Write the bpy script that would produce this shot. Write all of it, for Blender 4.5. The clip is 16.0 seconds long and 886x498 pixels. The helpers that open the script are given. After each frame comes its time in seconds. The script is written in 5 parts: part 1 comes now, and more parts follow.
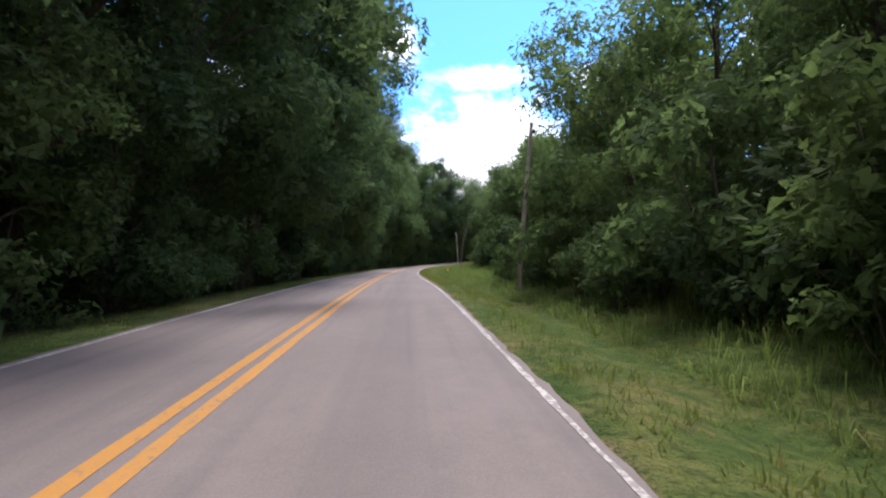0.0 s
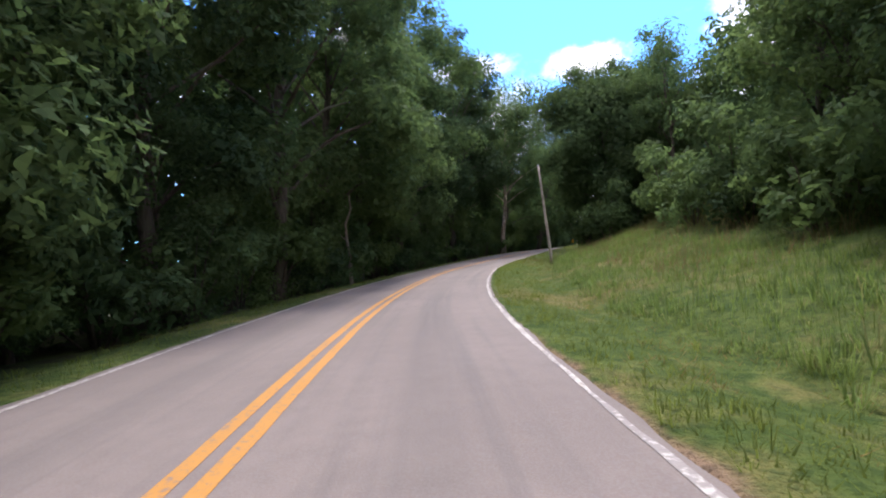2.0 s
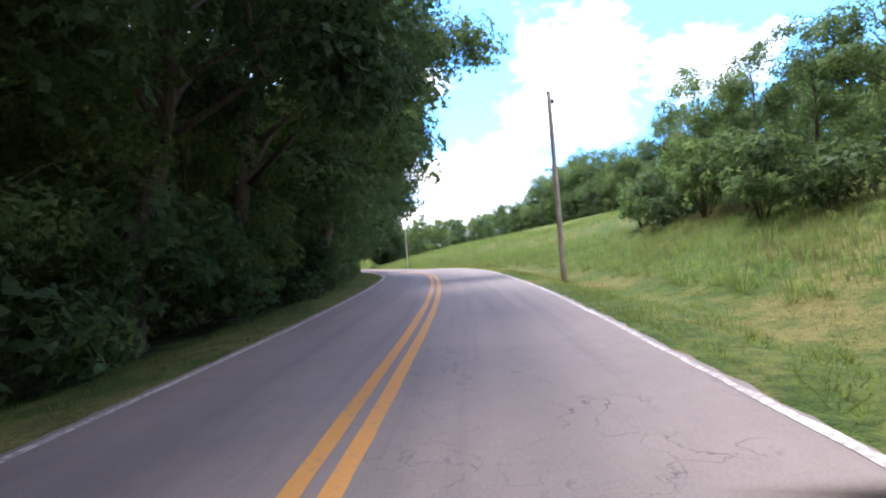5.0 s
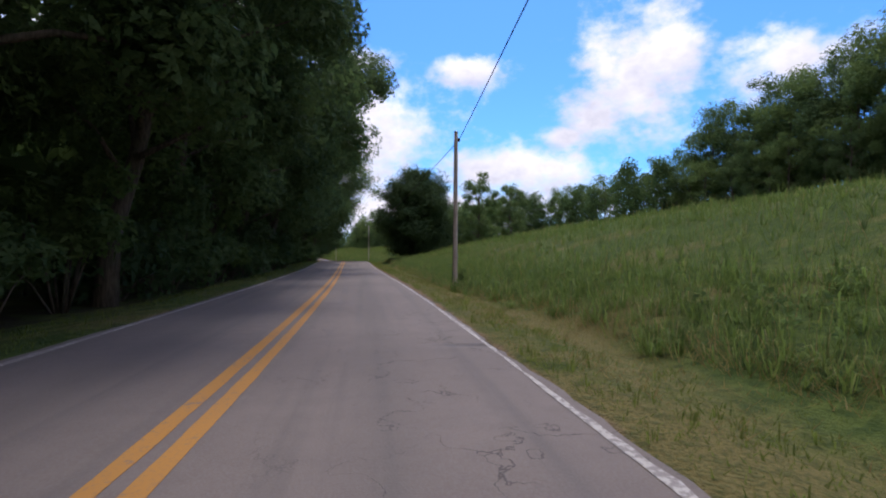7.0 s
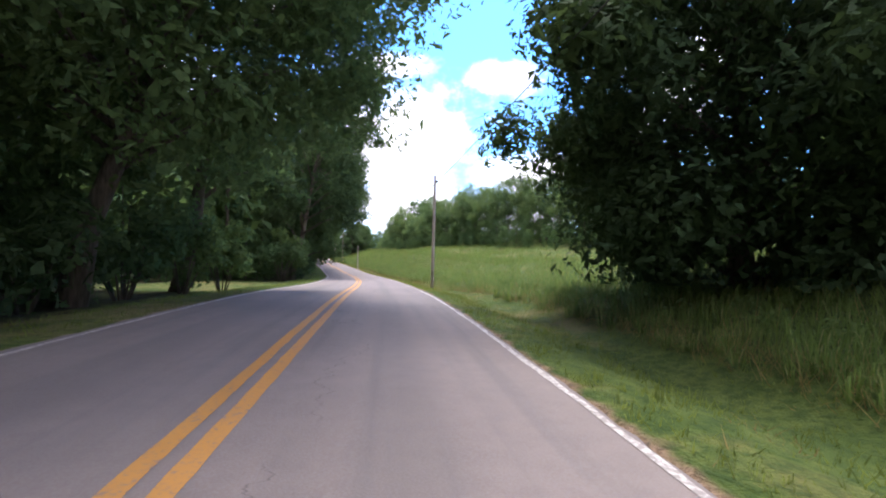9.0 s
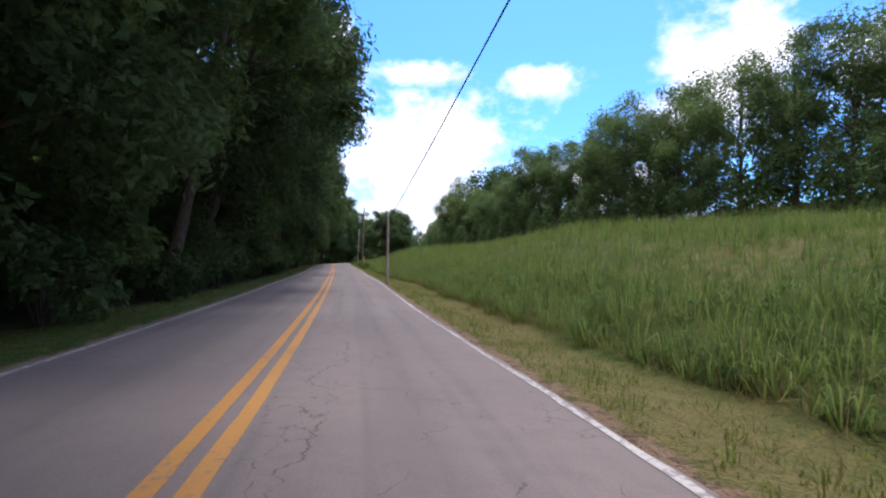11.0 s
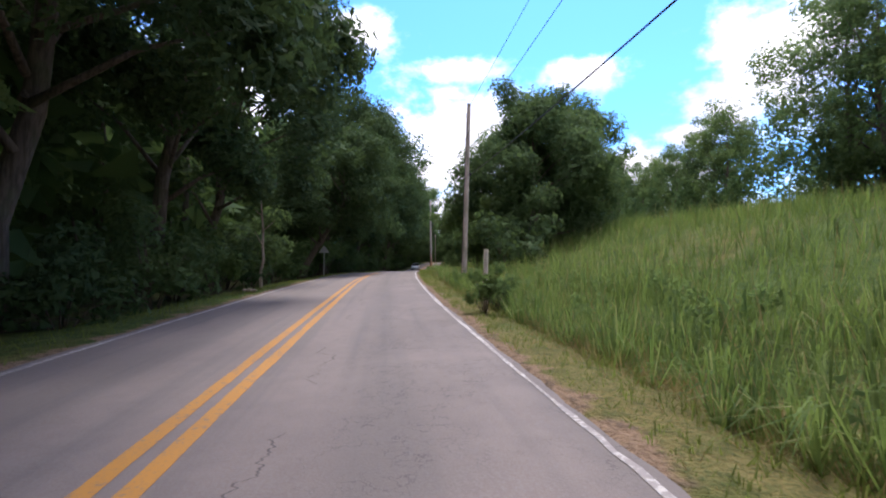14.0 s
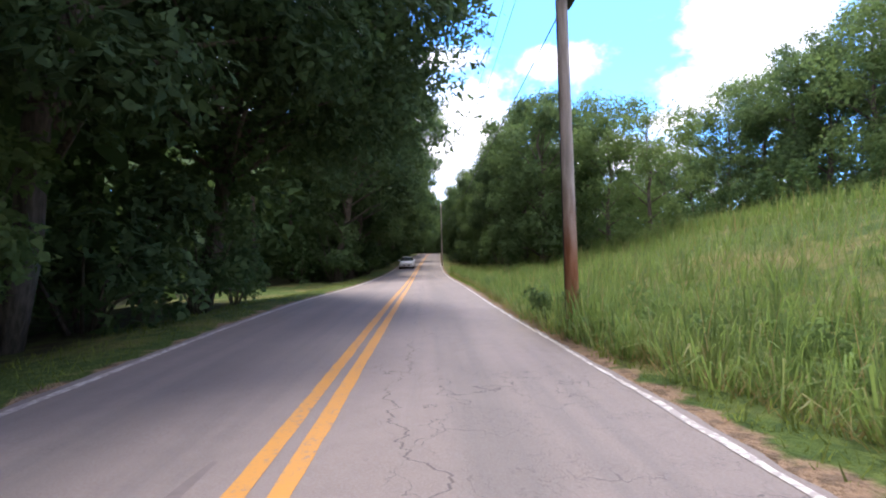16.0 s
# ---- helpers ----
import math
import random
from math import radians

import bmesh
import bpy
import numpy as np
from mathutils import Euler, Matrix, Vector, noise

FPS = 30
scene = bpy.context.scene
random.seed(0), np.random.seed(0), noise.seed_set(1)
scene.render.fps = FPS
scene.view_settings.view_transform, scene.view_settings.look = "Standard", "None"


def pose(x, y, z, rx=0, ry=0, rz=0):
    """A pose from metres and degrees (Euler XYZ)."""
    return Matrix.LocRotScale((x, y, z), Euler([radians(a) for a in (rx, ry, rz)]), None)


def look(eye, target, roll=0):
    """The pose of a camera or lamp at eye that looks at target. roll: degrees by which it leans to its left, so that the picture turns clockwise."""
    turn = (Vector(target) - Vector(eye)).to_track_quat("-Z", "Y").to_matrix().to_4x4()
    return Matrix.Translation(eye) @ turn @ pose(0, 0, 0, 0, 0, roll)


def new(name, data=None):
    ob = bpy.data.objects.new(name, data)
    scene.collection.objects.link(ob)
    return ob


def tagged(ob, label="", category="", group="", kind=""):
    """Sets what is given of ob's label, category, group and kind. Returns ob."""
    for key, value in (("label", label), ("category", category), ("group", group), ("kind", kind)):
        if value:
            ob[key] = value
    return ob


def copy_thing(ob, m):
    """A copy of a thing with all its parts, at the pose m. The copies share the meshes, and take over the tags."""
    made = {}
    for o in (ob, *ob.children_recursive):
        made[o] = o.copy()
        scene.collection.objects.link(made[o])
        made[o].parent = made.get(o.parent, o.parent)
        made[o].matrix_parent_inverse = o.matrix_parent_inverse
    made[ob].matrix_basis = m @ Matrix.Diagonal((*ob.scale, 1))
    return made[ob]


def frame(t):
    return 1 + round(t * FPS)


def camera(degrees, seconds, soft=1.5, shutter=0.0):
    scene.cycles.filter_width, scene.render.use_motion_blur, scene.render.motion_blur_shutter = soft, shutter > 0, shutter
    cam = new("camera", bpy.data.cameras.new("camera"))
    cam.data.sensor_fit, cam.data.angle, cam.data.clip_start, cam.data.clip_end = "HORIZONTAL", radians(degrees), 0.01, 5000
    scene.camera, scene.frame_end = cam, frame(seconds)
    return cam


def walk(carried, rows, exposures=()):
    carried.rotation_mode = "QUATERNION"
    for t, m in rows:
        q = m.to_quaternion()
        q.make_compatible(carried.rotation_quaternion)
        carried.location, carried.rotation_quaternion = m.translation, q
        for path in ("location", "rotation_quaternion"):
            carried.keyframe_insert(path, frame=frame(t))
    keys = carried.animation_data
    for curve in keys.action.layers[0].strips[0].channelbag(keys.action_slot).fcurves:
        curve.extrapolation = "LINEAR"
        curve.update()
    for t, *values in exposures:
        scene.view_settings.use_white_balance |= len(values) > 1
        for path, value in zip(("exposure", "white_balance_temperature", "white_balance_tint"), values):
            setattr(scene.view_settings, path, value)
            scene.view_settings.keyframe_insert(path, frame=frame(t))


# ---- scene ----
# the ride: seconds, x, y, z in metres, then yaw (to the left of +y), pitch (up) and roll in degrees
RIDE = [
    (0.0, 0.00, -0.00, 1.25, -0.02, 2.11, -0.11),
    (0.5, -1.25, 14.75, 1.69, 0.28, 1.98, -0.34),
    (1.0, -2.59, 29.34, 1.81, 0.31, 1.70, -0.62),
    (1.5, -3.65, 43.78, 1.83, 0.06, 1.72, -2.26),
    (2.0, -4.21, 58.13, 1.97, -0.89, 1.48, -4.37),
    (2.5, -3.82, 72.35, 2.20, -4.06, 1.75, -6.82),
    (3.0, -1.90, 86.29, 2.62, -9.11, 1.57, -10.03),
    (3.5, 1.80, 99.76, 2.96, -12.41, 2.11, -11.71),
    (4.0, 6.89, 112.71, 3.55, -16.66, 2.07, -11.87),
    (4.5, 12.67, 125.39, 3.95, -20.54, 1.87, -7.89),
    (5.0, 18.53, 138.14, 3.91, -21.16, 1.17, -4.59),
    (5.5, 24.13, 151.13, 4.14, -19.89, 0.40, -2.70),
    (6.0, 28.81, 164.64, 4.33, -17.98, -0.09, -2.02),
    (6.5, 32.24, 178.69, 4.27, -17.13, 0.18, -1.77),
    (7.0, 34.96, 193.03, 4.15, -15.95, 0.41, -0.41),
    (7.5, 36.95, 207.57, 4.15, -14.93, 0.54, -0.07),
    (8.0, 38.28, 222.13, 4.16, -14.06, 0.74, -0.01),
    (8.5, 39.42, 236.57, 4.16, -13.39, 0.91, -0.12),
    (9.0, 40.52, 250.93, 4.28, -12.07, 0.91, 1.06),
    (9.5, 41.59, 265.22, 4.25, -12.06, 0.14, -0.06),
    (10.0, 42.55, 279.52, 3.78, -9.89, 0.39, -0.25),
    (10.5, 43.13, 293.88, 3.37, -8.22, 1.01, -0.04),
    (11.0, 43.04, 308.29, 3.07, -7.81, 1.61, 0.51),
    (11.5, 42.39, 322.73, 2.99, -7.06, 1.73, 1.56),
    (12.0, 41.54, 337.15, 3.16, -5.88, 1.48, 1.83),
    (12.5, 40.47, 351.44, 3.22, -4.86, 1.55, 1.32),
    (13.0, 39.38, 365.56, 3.38, -4.13, 1.65, 0.72),
    (13.5, 38.19, 379.48, 3.57, -3.46, 1.55, -0.03),
    (14.0, 37.22, 393.22, 3.68, -2.94, 1.27, 0.01),
    (14.5, 36.24, 406.73, 3.79, -3.32, 1.20, -0.28),
    (15.0, 35.41, 420.08, 3.96, -4.41, 0.45, -0.27),
    (15.5, 35.32, 433.25, 3.96, -4.70, 0.17, -1.57),
    (16.0, 35.87, 446.24, 3.61, -4.99, 0.09, -1.36),
]
# where the ride would go on, half a second apart
AHEAD = [
    (36.43, 459.10, 3.33),
    (37.00, 471.88, 2.99),
    (37.58, 484.60, 2.69),
    (38.30, 497.29, 2.57),
    (39.14, 509.96, 2.71),
    (40.04, 522.60, 2.93),
    (41.00, 535.25, 3.16),
    (41.98, 547.89, 3.37),
    (42.99, 560.53, 3.57),
    (44.01, 573.17, 3.75),
]
OFFSET = (1.70, 1.57, 1.35, 1.25, 1.47, 1.94, 1.88, 1.65, 1.23, 1.13, 0.99, 0.88, 0.88, 1.06, 1.35, 1.56, 1.48, 1.39, 1.19, 1.07, 0.98, 0.94, 0.99, 1.13, 1.24, 1.28, 1.28, 1.39, 1.46, 1.42, 1.32, 1.13, 0.95, 0.87, 0.85, 0.87, 0.92)
LANE_R = (2.92, 2.84, 2.70, 2.65, 2.78, 2.99, 3.06, 3.02, 2.89, 2.93, 2.92, 2.94, 2.95, 2.94, 2.95, 2.86, 2.72, 2.81, 2.96, 2.98, 2.95, 2.94, 2.92, 2.88, 2.90, 2.89, 2.97, 2.95, 2.92, 2.87, 2.98, 2.98, 2.89, 2.85, 2.89, 2.90, 2.90)
LANE_L = (2.72, 2.69, 2.73, 2.76, 2.76, 2.70, 2.72, 2.77, 2.80, 2.75, 2.73, 2.72, 2.72, 2.71, 2.74, 2.74, 2.76, 2.78, 2.83, 2.83, 2.80, 2.79, 2.78, 2.78, 2.75, 2.73, 2.71, 2.70, 2.70, 2.69, 2.66, 2.69, 2.72, 2.81, 2.77, 2.76, 2.75)
FALL = (0.002, -0.017, 0.000, 0.012, 0.013, 0.004, -0.014, 0.008, 0.005, -0.019, -0.020, -0.015, -0.014, -0.017, 0.008, 0.005, -0.000, 0.004, 0.022, 0.019, 0.005, 0.003, 0.004, 0.012, -0.000, -0.004, -0.015, -0.014, -0.014, -0.018, -0.045, -0.036, -0.016, 0.032, 0.007, 0.003, -0.001)
LENS = 84.86
# pieces of broken wood on the verge: x, y, length, turn, seed
LOGS = ((30.9, 396.0, 0.95, 0.3, 1), (31.2, 396.9, 0.5, 1.4, 2), (31.1, 411.2, 0.6, -0.4, 3))

# ---------------------------------------------------------------- light, exposure and the lie of the land
EXPOSURES = [(0.0, 1.8), (0.5, 1.95), (1.0, 2.1), (1.5, 1.85), (2.0, 2.0), (2.5, 2.15), (3.0, 2.05), (3.5, 3.2), (4.2, 3.15), (6.3, 1.15), (6.5, 0.95), (7.0, 0.8), (7.5, 0.85), (8.0, 1.1), (8.5, 1.45), (9.2, 2.3), (11.3, 1.3), (12.0, 1.35), (13.0, 1.55), (14.0, 1.7), (14.5, 1.75), (15.0, 2.1), (16.0, 2.25)]
SUN_UP, SUN_TURN, SUN_POWER, SUN_WIDE = 67.0, 22.0, 1.4, 16.0
SKY_POWER = 0.11
SKY_TINT = (0.36, 0.72, 1.18)
CLOUD_WHITE, CLOUD_GREY = (6.6, 6.3, 6.8), (3.7, 3.7, 4.6)
CLOUD_SHIFT = (0.3, 0.2, 0.0)
# clouds ahead: bearing, height, half width and half height in degrees
CLOUDS = (
    (5, 12, 13, 8), (12, 5, 32, 4.5), (-7, 25, 5, 2.4), (5.5, 21.4, 6, 1.5), (19, 20.4, 4.5, 2.0),
    (37.5, 18.5, 6.5, 7.5), (33.5, 15, 5.0, 4.0), (41, 20.5, 4.0, 6.0), (51.5, 17.5, 6.5, 3.4), (55, 27, 9, 3.2), (24, 9, 13, 3.8), (-22, 16, 10, 7), (30, 13, 3.5, 1.5),
)
ASPHALT_A, ASPHALT_B, ASPHALT_C = (0.160, 0.123, 0.114), (0.190, 0.147, 0.136), (0.139, 0.107, 0.100)
# climb of the meadow on the right and fall of the land on the left, by station
BANK_S = (0, 50, 90, 120, 150, 180, 215, 245, 265, 285, 310, 340, 370, 410, 440, 470, 520, 600)
BANK_H = (1, 3, 7, 9, 8, 8.0, 7.5, 7.0, 5.5, 3.5, 5.2, 7.6, 7.0, 7, 7.6, 7.2, 5.5, 2)
LEFT_S = (0, 120, 200, 260, 300, 420, 600)
LEFT_H = (-1.5, -2, -1, 0, 0, -1, -1)
LEFT_GAPS = ((282, 303), (475, 493))
# stretches of the left wood given dark leaves in place of deep shade
DARK_CROWNS = ((103, 124), (404, 438))
# rows of trees on the right: stations from and to, distance at both ends, spacing, kind, sizes
RIGHT_ROWS = (
    (-12, 22, 10.0, 10.5, 3.6, "hill", 0.76, 0.92),
    (-12, 23, 7.6, 8.6, 2.2, "shrub", 0.8, 1.3),
    (27, 46, 15.5, 16.5, 3.4, "hill", 0.56, 0.70),
    (26, 42, 13.0, 14.0, 2.2, "shrub", 0.8, 1.3),
    (46, 84, 13.5, 16.5, 3.8, "hill", 0.85, 1.05),
    (46, 100, 10.8, 14.5, 2.8, "shrub", 0.9, 1.4),
    (104, 152, 15, 15.5, 3.8, "hill", 1.05, 1.35),
    (153, 170, 16, 15, 3.2, "hill", 0.5, 0.62),
    (106, 146, 8.6, 9.6, 2.0, "shrub", 0.85, 1.3),
    (140, 170, 11.5, 12, 2.6, "shrub", 0.8, 1.2),
    (176, 262, 50, 48, 2.8, "hill", 0.95, 1.2),
    (178, 262, 45, 44, 3.0, "hill", 0.45, 0.6),
    (264, 297, 49, 47, 3.6, "hill", 0.75, 1.0),
    (300, 340, 36, 32, 3.4, "hill", 0.8, 1.0),
    (340, 384, 32, 28, 3.2, "hill", 0.9, 1.2),
    (386, 411, 28, 25, 3.2, "hill", 0.62, 0.85),
    (411, 427, 25.5, 26, 3.6, "hill", 0.92, 1.12),
    (437, 478, 27, 29, 4.0, "hill", 0.6, 0.75),
    (480, 497, 29, 28, 3.4, "hill", 0.95, 1.2),
    (498, 545, 28, 24, 4.0, "hill", 0.6, 0.85),
    (425, 438, 8, 9, 2.6, "shrub", 0.9, 1.3),
    (483, 520, 14, 12, 5, "hill", 0.7, 0.9),
    (497, 590, 9.5, 6.0, 5, "near", 0.65, 1.0),
    (494, 575, 7.5, 6.5, 3, "shrub", 0.9, 1.4),
    (34, 50, 15.5, 14.0, 2.4, "shrub", 1.0, 1.5),
    (100, 105, 10.2, 11.2, 1.6, "shrub", 0.9, 1.25),
    (-12, 24, 6.6, 7.2, 2.6, "shrub", 0.45, 0.7),
    (114, 138, 6.9, 7.4, 2.0, "shrub", 0.26, 0.46),
)
# and the wood behind them: stations, distance at both ends, spacing, sizes
RIGHT_DEEP = (
    (-16, 100, 14, 22, 5, 0.85, 1.1), (-16, 100, 21, 30, 5, 0.95, 1.2), (100, 138, 21, 20, 5, 0.7, 0.95), (100, 138, 29, 28, 6, 0.7, 0.95), (138, 175, 21, 20, 4, 0.32, 0.42),
    (170, 264, 57, 54, 3, 0.6, 0.78), (170, 310, 47, 45, 1.7, 0.18, 0.30), (260, 320, 42, 44, 5, 0.5, 0.7), (300, 384, 44, 32, 4.0, 0.6, 0.78), (384, 412, 33, 29, 4.0, 0.42, 0.55), (300, 412, 31, 21, 2.2, 0.16, 0.26), (414, 530, 24, 24, 2.4, 0.16, 0.24),
    (405, 426, 32, 33, 4, 0.8, 1.05), (428, 480, 36, 36, 4, 0.5, 0.6), (480, 500, 35, 34, 4, 0.7, 0.85), (500, 560, 36, 32, 5, 0.5, 0.65), (500, 575, 17, 12, 5, 0.8, 1.0),
)
# single trees: x, y, height, spread, leaves, leaf size, leaf, bark, trunk radius, start of the crown, lean, turn, label
LONE_TREES = (
    (4.55, 120.55, 22, 8.2, 24000, 0.36, "mid", "pale", 0.31, 0.42, 0.07, 0, "tall sycamore with a thick pale trunk beside the road"),
    (12.0, 136.0, 17, 5.5, 16000, 0.34, "mid", "dark", 0.30, 0.22, 0.22, 0, "broadleaf tree leaning out over the road"),
    (27.7, 194.0, 16, 6.0, 40000, 0.30, "dark", "dark", 0.30, 0.36, 0.20, 0, "broadleaf tree with dense boughs over the road"),
    (34.0, 264.5, 18, 7.6, 44000, 0.30, "mid", "dark", 0.30, 0.30, 0.22, 0, "broadleaf tree with boughs over the road"),
    (28.6, 428.6, 10.5, 4.6, 30000, 0.28, "dark", "dark", 0.26, 0.34, 0.46, 0, "dark broadleaf tree with boughs over the road"),
    (28.0, 439.0, 17, 6.8, 30000, 0.31, "dark", "dark", 0.34, 0.34, 0.24, 0, "broadleaf tree with low boughs across the road"),
    (29.4, 462.0, 17, 7.0, 46000, 0.31, "dark", "dark", 0.32, 0.36, 0.18, 0, "broadleaf tree hanging out over the verge"),
    (11.9, 101.4, 15.5, 5.0, 44000, 0.32, "mid", "dark", 0.34, 0.20, -0.03, 0, "broad spreading tree at the foot of the bank"),
    (50.6, 261.4, 12.4, 4.9, 56000, 0.28, "dark", "dark", 0.30, 0.03, 0.0, 0, "dense rounded dark green tree standing alone"),
    (61.5, 265.0, 11.5, 3.2, 7000, 0.36, "light", "dark", 0.20, 0.05, 0.0, 0, "slender poplar-like tree in the meadow"),
    (69.0, 270.0, 10.5, 3.0, 6000, 0.36, "light", "dark", 0.18, 0.05, 0.0, 0, "slender poplar-like tree in the meadow"),
    (44.9, 425.0, 10.4, 5.0, 38000, 0.30, "mid", "dark", 0.26, 0.04, 0.0, 0, "rounded broadleaf tree beside the road"),
    (48.6, 427.6, 10.0, 3.4, 12000, 0.30, "mid", "dark", 0.26, 0.06, 0.0, 0, "rounded broadleaf tree on the bank"),
    (41.6, 428.6, 7.0, 2.8, 9000, 0.28, "light", "dark", 0.14, 0.02, 0.0, 0, "young broadleaf tree beside the road"),
    # added tree, out of view in passing, set here to shade the right verge
    (47.4, 432.5, 11.0, 4.4, 20000, 0.32, "dark", "dark", 0.26, 0.05, 0.0, 0, "dark rounded tree added to shade the verge"),
    (46.6, 482.0, 13.0, 4.3, 18000, 0.32, "mid", "dark", 0.28, 0.03, 0.0, 0, "broad rounded tree at the foot of the meadow"),
)
# ---------------------------------------------------------------- road line
# The road follows the ride: stations every half second of it, with the distance to the yellow line,
# the widths of both lanes and the cross fall at each.
EYE = 1.25
DT = 0.5


def glide(vals, t):
    """Catmull-Rom through values half a second apart."""
    vals = np.asarray(vals, float)
    n = len(vals)
    u = np.clip(np.asarray(t, float) / DT, 0, n - 1 - 1e-9)
    i = u.astype(int)
    f = u - i
    if vals.ndim > 1:
        f = f[..., None]

    def at(k):
        return vals[np.clip(k, 0, n - 1)]

    first, last = i == 0, i >= n - 2
    if vals.ndim > 1:
        first, last = first[..., None], last[..., None]
    p1, p2 = at(i), at(i + 1)
    p0 = np.where(first, 2 * p1 - p2, at(i - 1))
    p3 = np.where(last, 2 * p2 - p1, at(i + 2))
    return p1 + 0.5 * f * (p2 - p0 + f * (2 * p0 - 5 * p1 + 4 * p2 - p3 + f * (3 * (p1 - p2) + p3 - p0)))


WAY = np.array([row[1:4] for row in RIDE] + AHEAD)
TEND = DT * (len(WAY) - 1)


def pad(vals):
    vals = list(vals)
    return np.array(vals + [vals[-1]] * (len(WAY) - len(vals)))


_ts = np.arange(0, TEND - 0.001, 0.02)
_p = glide(WAY, _ts)
_q = glide(WAY, _ts + 0.01) - glide(WAY, _ts - 0.01)
_q[0] = _q[1]
_tan = _q[:, :2] / np.linalg.norm(_q[:, :2], axis=1)[:, None]
_left = np.stack([-_tan[:, 1], _tan[:, 0]], 1)
_d, _wr, _wl, _b = (glide(pad(v), _ts) for v in (OFFSET, LANE_R, LANE_L, FALL))
_c = np.c_[_p[:, :2] + _left * _d[:, None], _p[:, 2] - EYE + _b * _d]
# smooth the yellow line and run it on, backwards and forwards
for _ in range(40):
    _c[1:-1] = (_c[:-2] + 2 * _c[1:-1] + _c[2:]) / 4
_back = _c[0] - (_c[1] - _c[0]) / np.linalg.norm(_c[1] - _c[0]) * np.arange(30, 0, -0.5)[:, None]
_dir = (_c[-1] - _c[-20]) / np.linalg.norm(_c[-1] - _c[-20])
_fore = _c[-1] + _dir * np.arange(0.5, 60, 0.5)[:, None]
_all = np.r_[_back, _c, _fore]
_len = np.r_[0, np.cumsum(np.linalg.norm(np.diff(_all[:, :2], axis=0), axis=1))]
S0 = _len[len(_back)]                       # station of the start of the ride
_ext = lambda v: np.r_[np.full(len(_back), v[0]), v, np.full(len(_fore), v[-1])]
_len = _len - S0
_wr, _wl, _b = _ext(_wr), _ext(_wl), _ext(_b)
STEP = 0.5
SS = np.arange(_len[0] + 0.5, _len[-1] - 0.5, STEP)
CX, CY, CZ = (np.interp(SS, _len, _all[:, k]) for k in range(3))
WR, WL, BK = (np.interp(SS, _len, v) for v in (_wr, _wl, _b))
_k = np.ones(15) / 15
CZ = np.convolve(np.pad(CZ, 7, mode="edge"), _k, "valid")
TX, TY = np.gradient(CX), np.gradient(CY)
_n = np.hypot(TX, TY)
TX, TY = TX / _n, TY / _n


def at_station(s, u):
    """World x, y of a place u metres to the right of the yellow line at station s."""
    cx, cy, tx, ty = (np.interp(s, SS, v) for v in (CX, CY, TX, TY))
    return cx + ty * u, cy - tx * u


def road_z(s, u):
    z, b = np.interp(s, SS, CZ), np.interp(s, SS, BK)
    return z - b * np.clip(u, -4.2, 4.2)


def spot(x, y):
    """Station and distance to the right of the yellow line of a place."""
    j = int(((CX - x) ** 2 + (CY - y) ** 2).argmin())
    return float(SS[j]), float((x - CX[j]) * TY[j] - (y - CY[j]) * TX[j])


def smooth(a, b, x):
    v = np.clip((x - a) / (b - a), 0, 1)
    return v * v * (3 - 2 * v)


def wobble(x, y, size, seed=0):
    """A cheap smooth noise, -1 to 1, for arrays."""
    out = 0
    rng = np.random.RandomState(seed)
    for k in range(5):
        a, p, w = rng.rand() * 6.28, rng.rand() * 6.28, 6.28 / size * (0.6 + 0.9 * rng.rand())
        out = out + np.sin((x * math.cos(a) + y * math.sin(a)) * w + p)
    return out / 3.2


def bank_height(s):
    """How high the field on the right climbs, by station."""
    return np.interp(s, BANK_S, BANK_H)


def ground_z(s, u):
    """Height of the land at station s, u metres right of the yellow line."""
    s, u = np.broadcast_arrays(np.asarray(s, float), np.asarray(u, float))
    wr, wl = np.interp(s, SS, WR), np.interp(s, SS, WL)
    z = road_z(s, u)
    r, l = u - wr - 0.02, -u - wl - 0.07
    x, y = at_station(s, u)
    drop = -0.10 * smooth(-0.15, 0.1, np.maximum(r, l) * -1)
    ditch = -0.30 * smooth(0.5, 2.2, r) + 0.30 * smooth(2.2, 4.2, r)
    climb = bank_height(s) * (0.36 * smooth(2.4, 14.0, r) + 0.64 * smooth(7.0, 48.0, r))
    lft = -0.25 * smooth(0.6, 3.0, l) + np.interp(s, LEFT_S, LEFT_H) * smooth(3.0, 30.0, l)
    rough = 0.05 * wobble(x, y, 3.1, 3) * smooth(0.4, 2.0, np.maximum(r, l)) + 0.35 * wobble(x, y, 19.0, 4) * smooth(6, 16, np.maximum(r, l))
    return z + drop + ditch + climb + lft + rough


# ---------------------------------------------------------------- camera
def pose_at(t):
    row = glide(np.array([r[1:] for r in RIDE]), np.array([t]))[0]
    yaw, pitch = radians(row[3]), radians(row[4])
    eye = Vector(row[:3])
    ahead = Vector((-math.sin(yaw) * math.cos(pitch), math.cos(yaw) * math.cos(pitch), math.sin(pitch)))
    return look(eye, eye + ahead * 10, row[5])


cam = camera(LENS, 16.0, soft=2.0, shutter=0.01)
walk(cam, [(k / 10, pose_at(k / 10)) for k in range(161)], EXPOSURES)

# ---------------------------------------------------------------- sky and sun
world = bpy.data.worlds.new("world")
scene.world = world
world.use_nodes = True


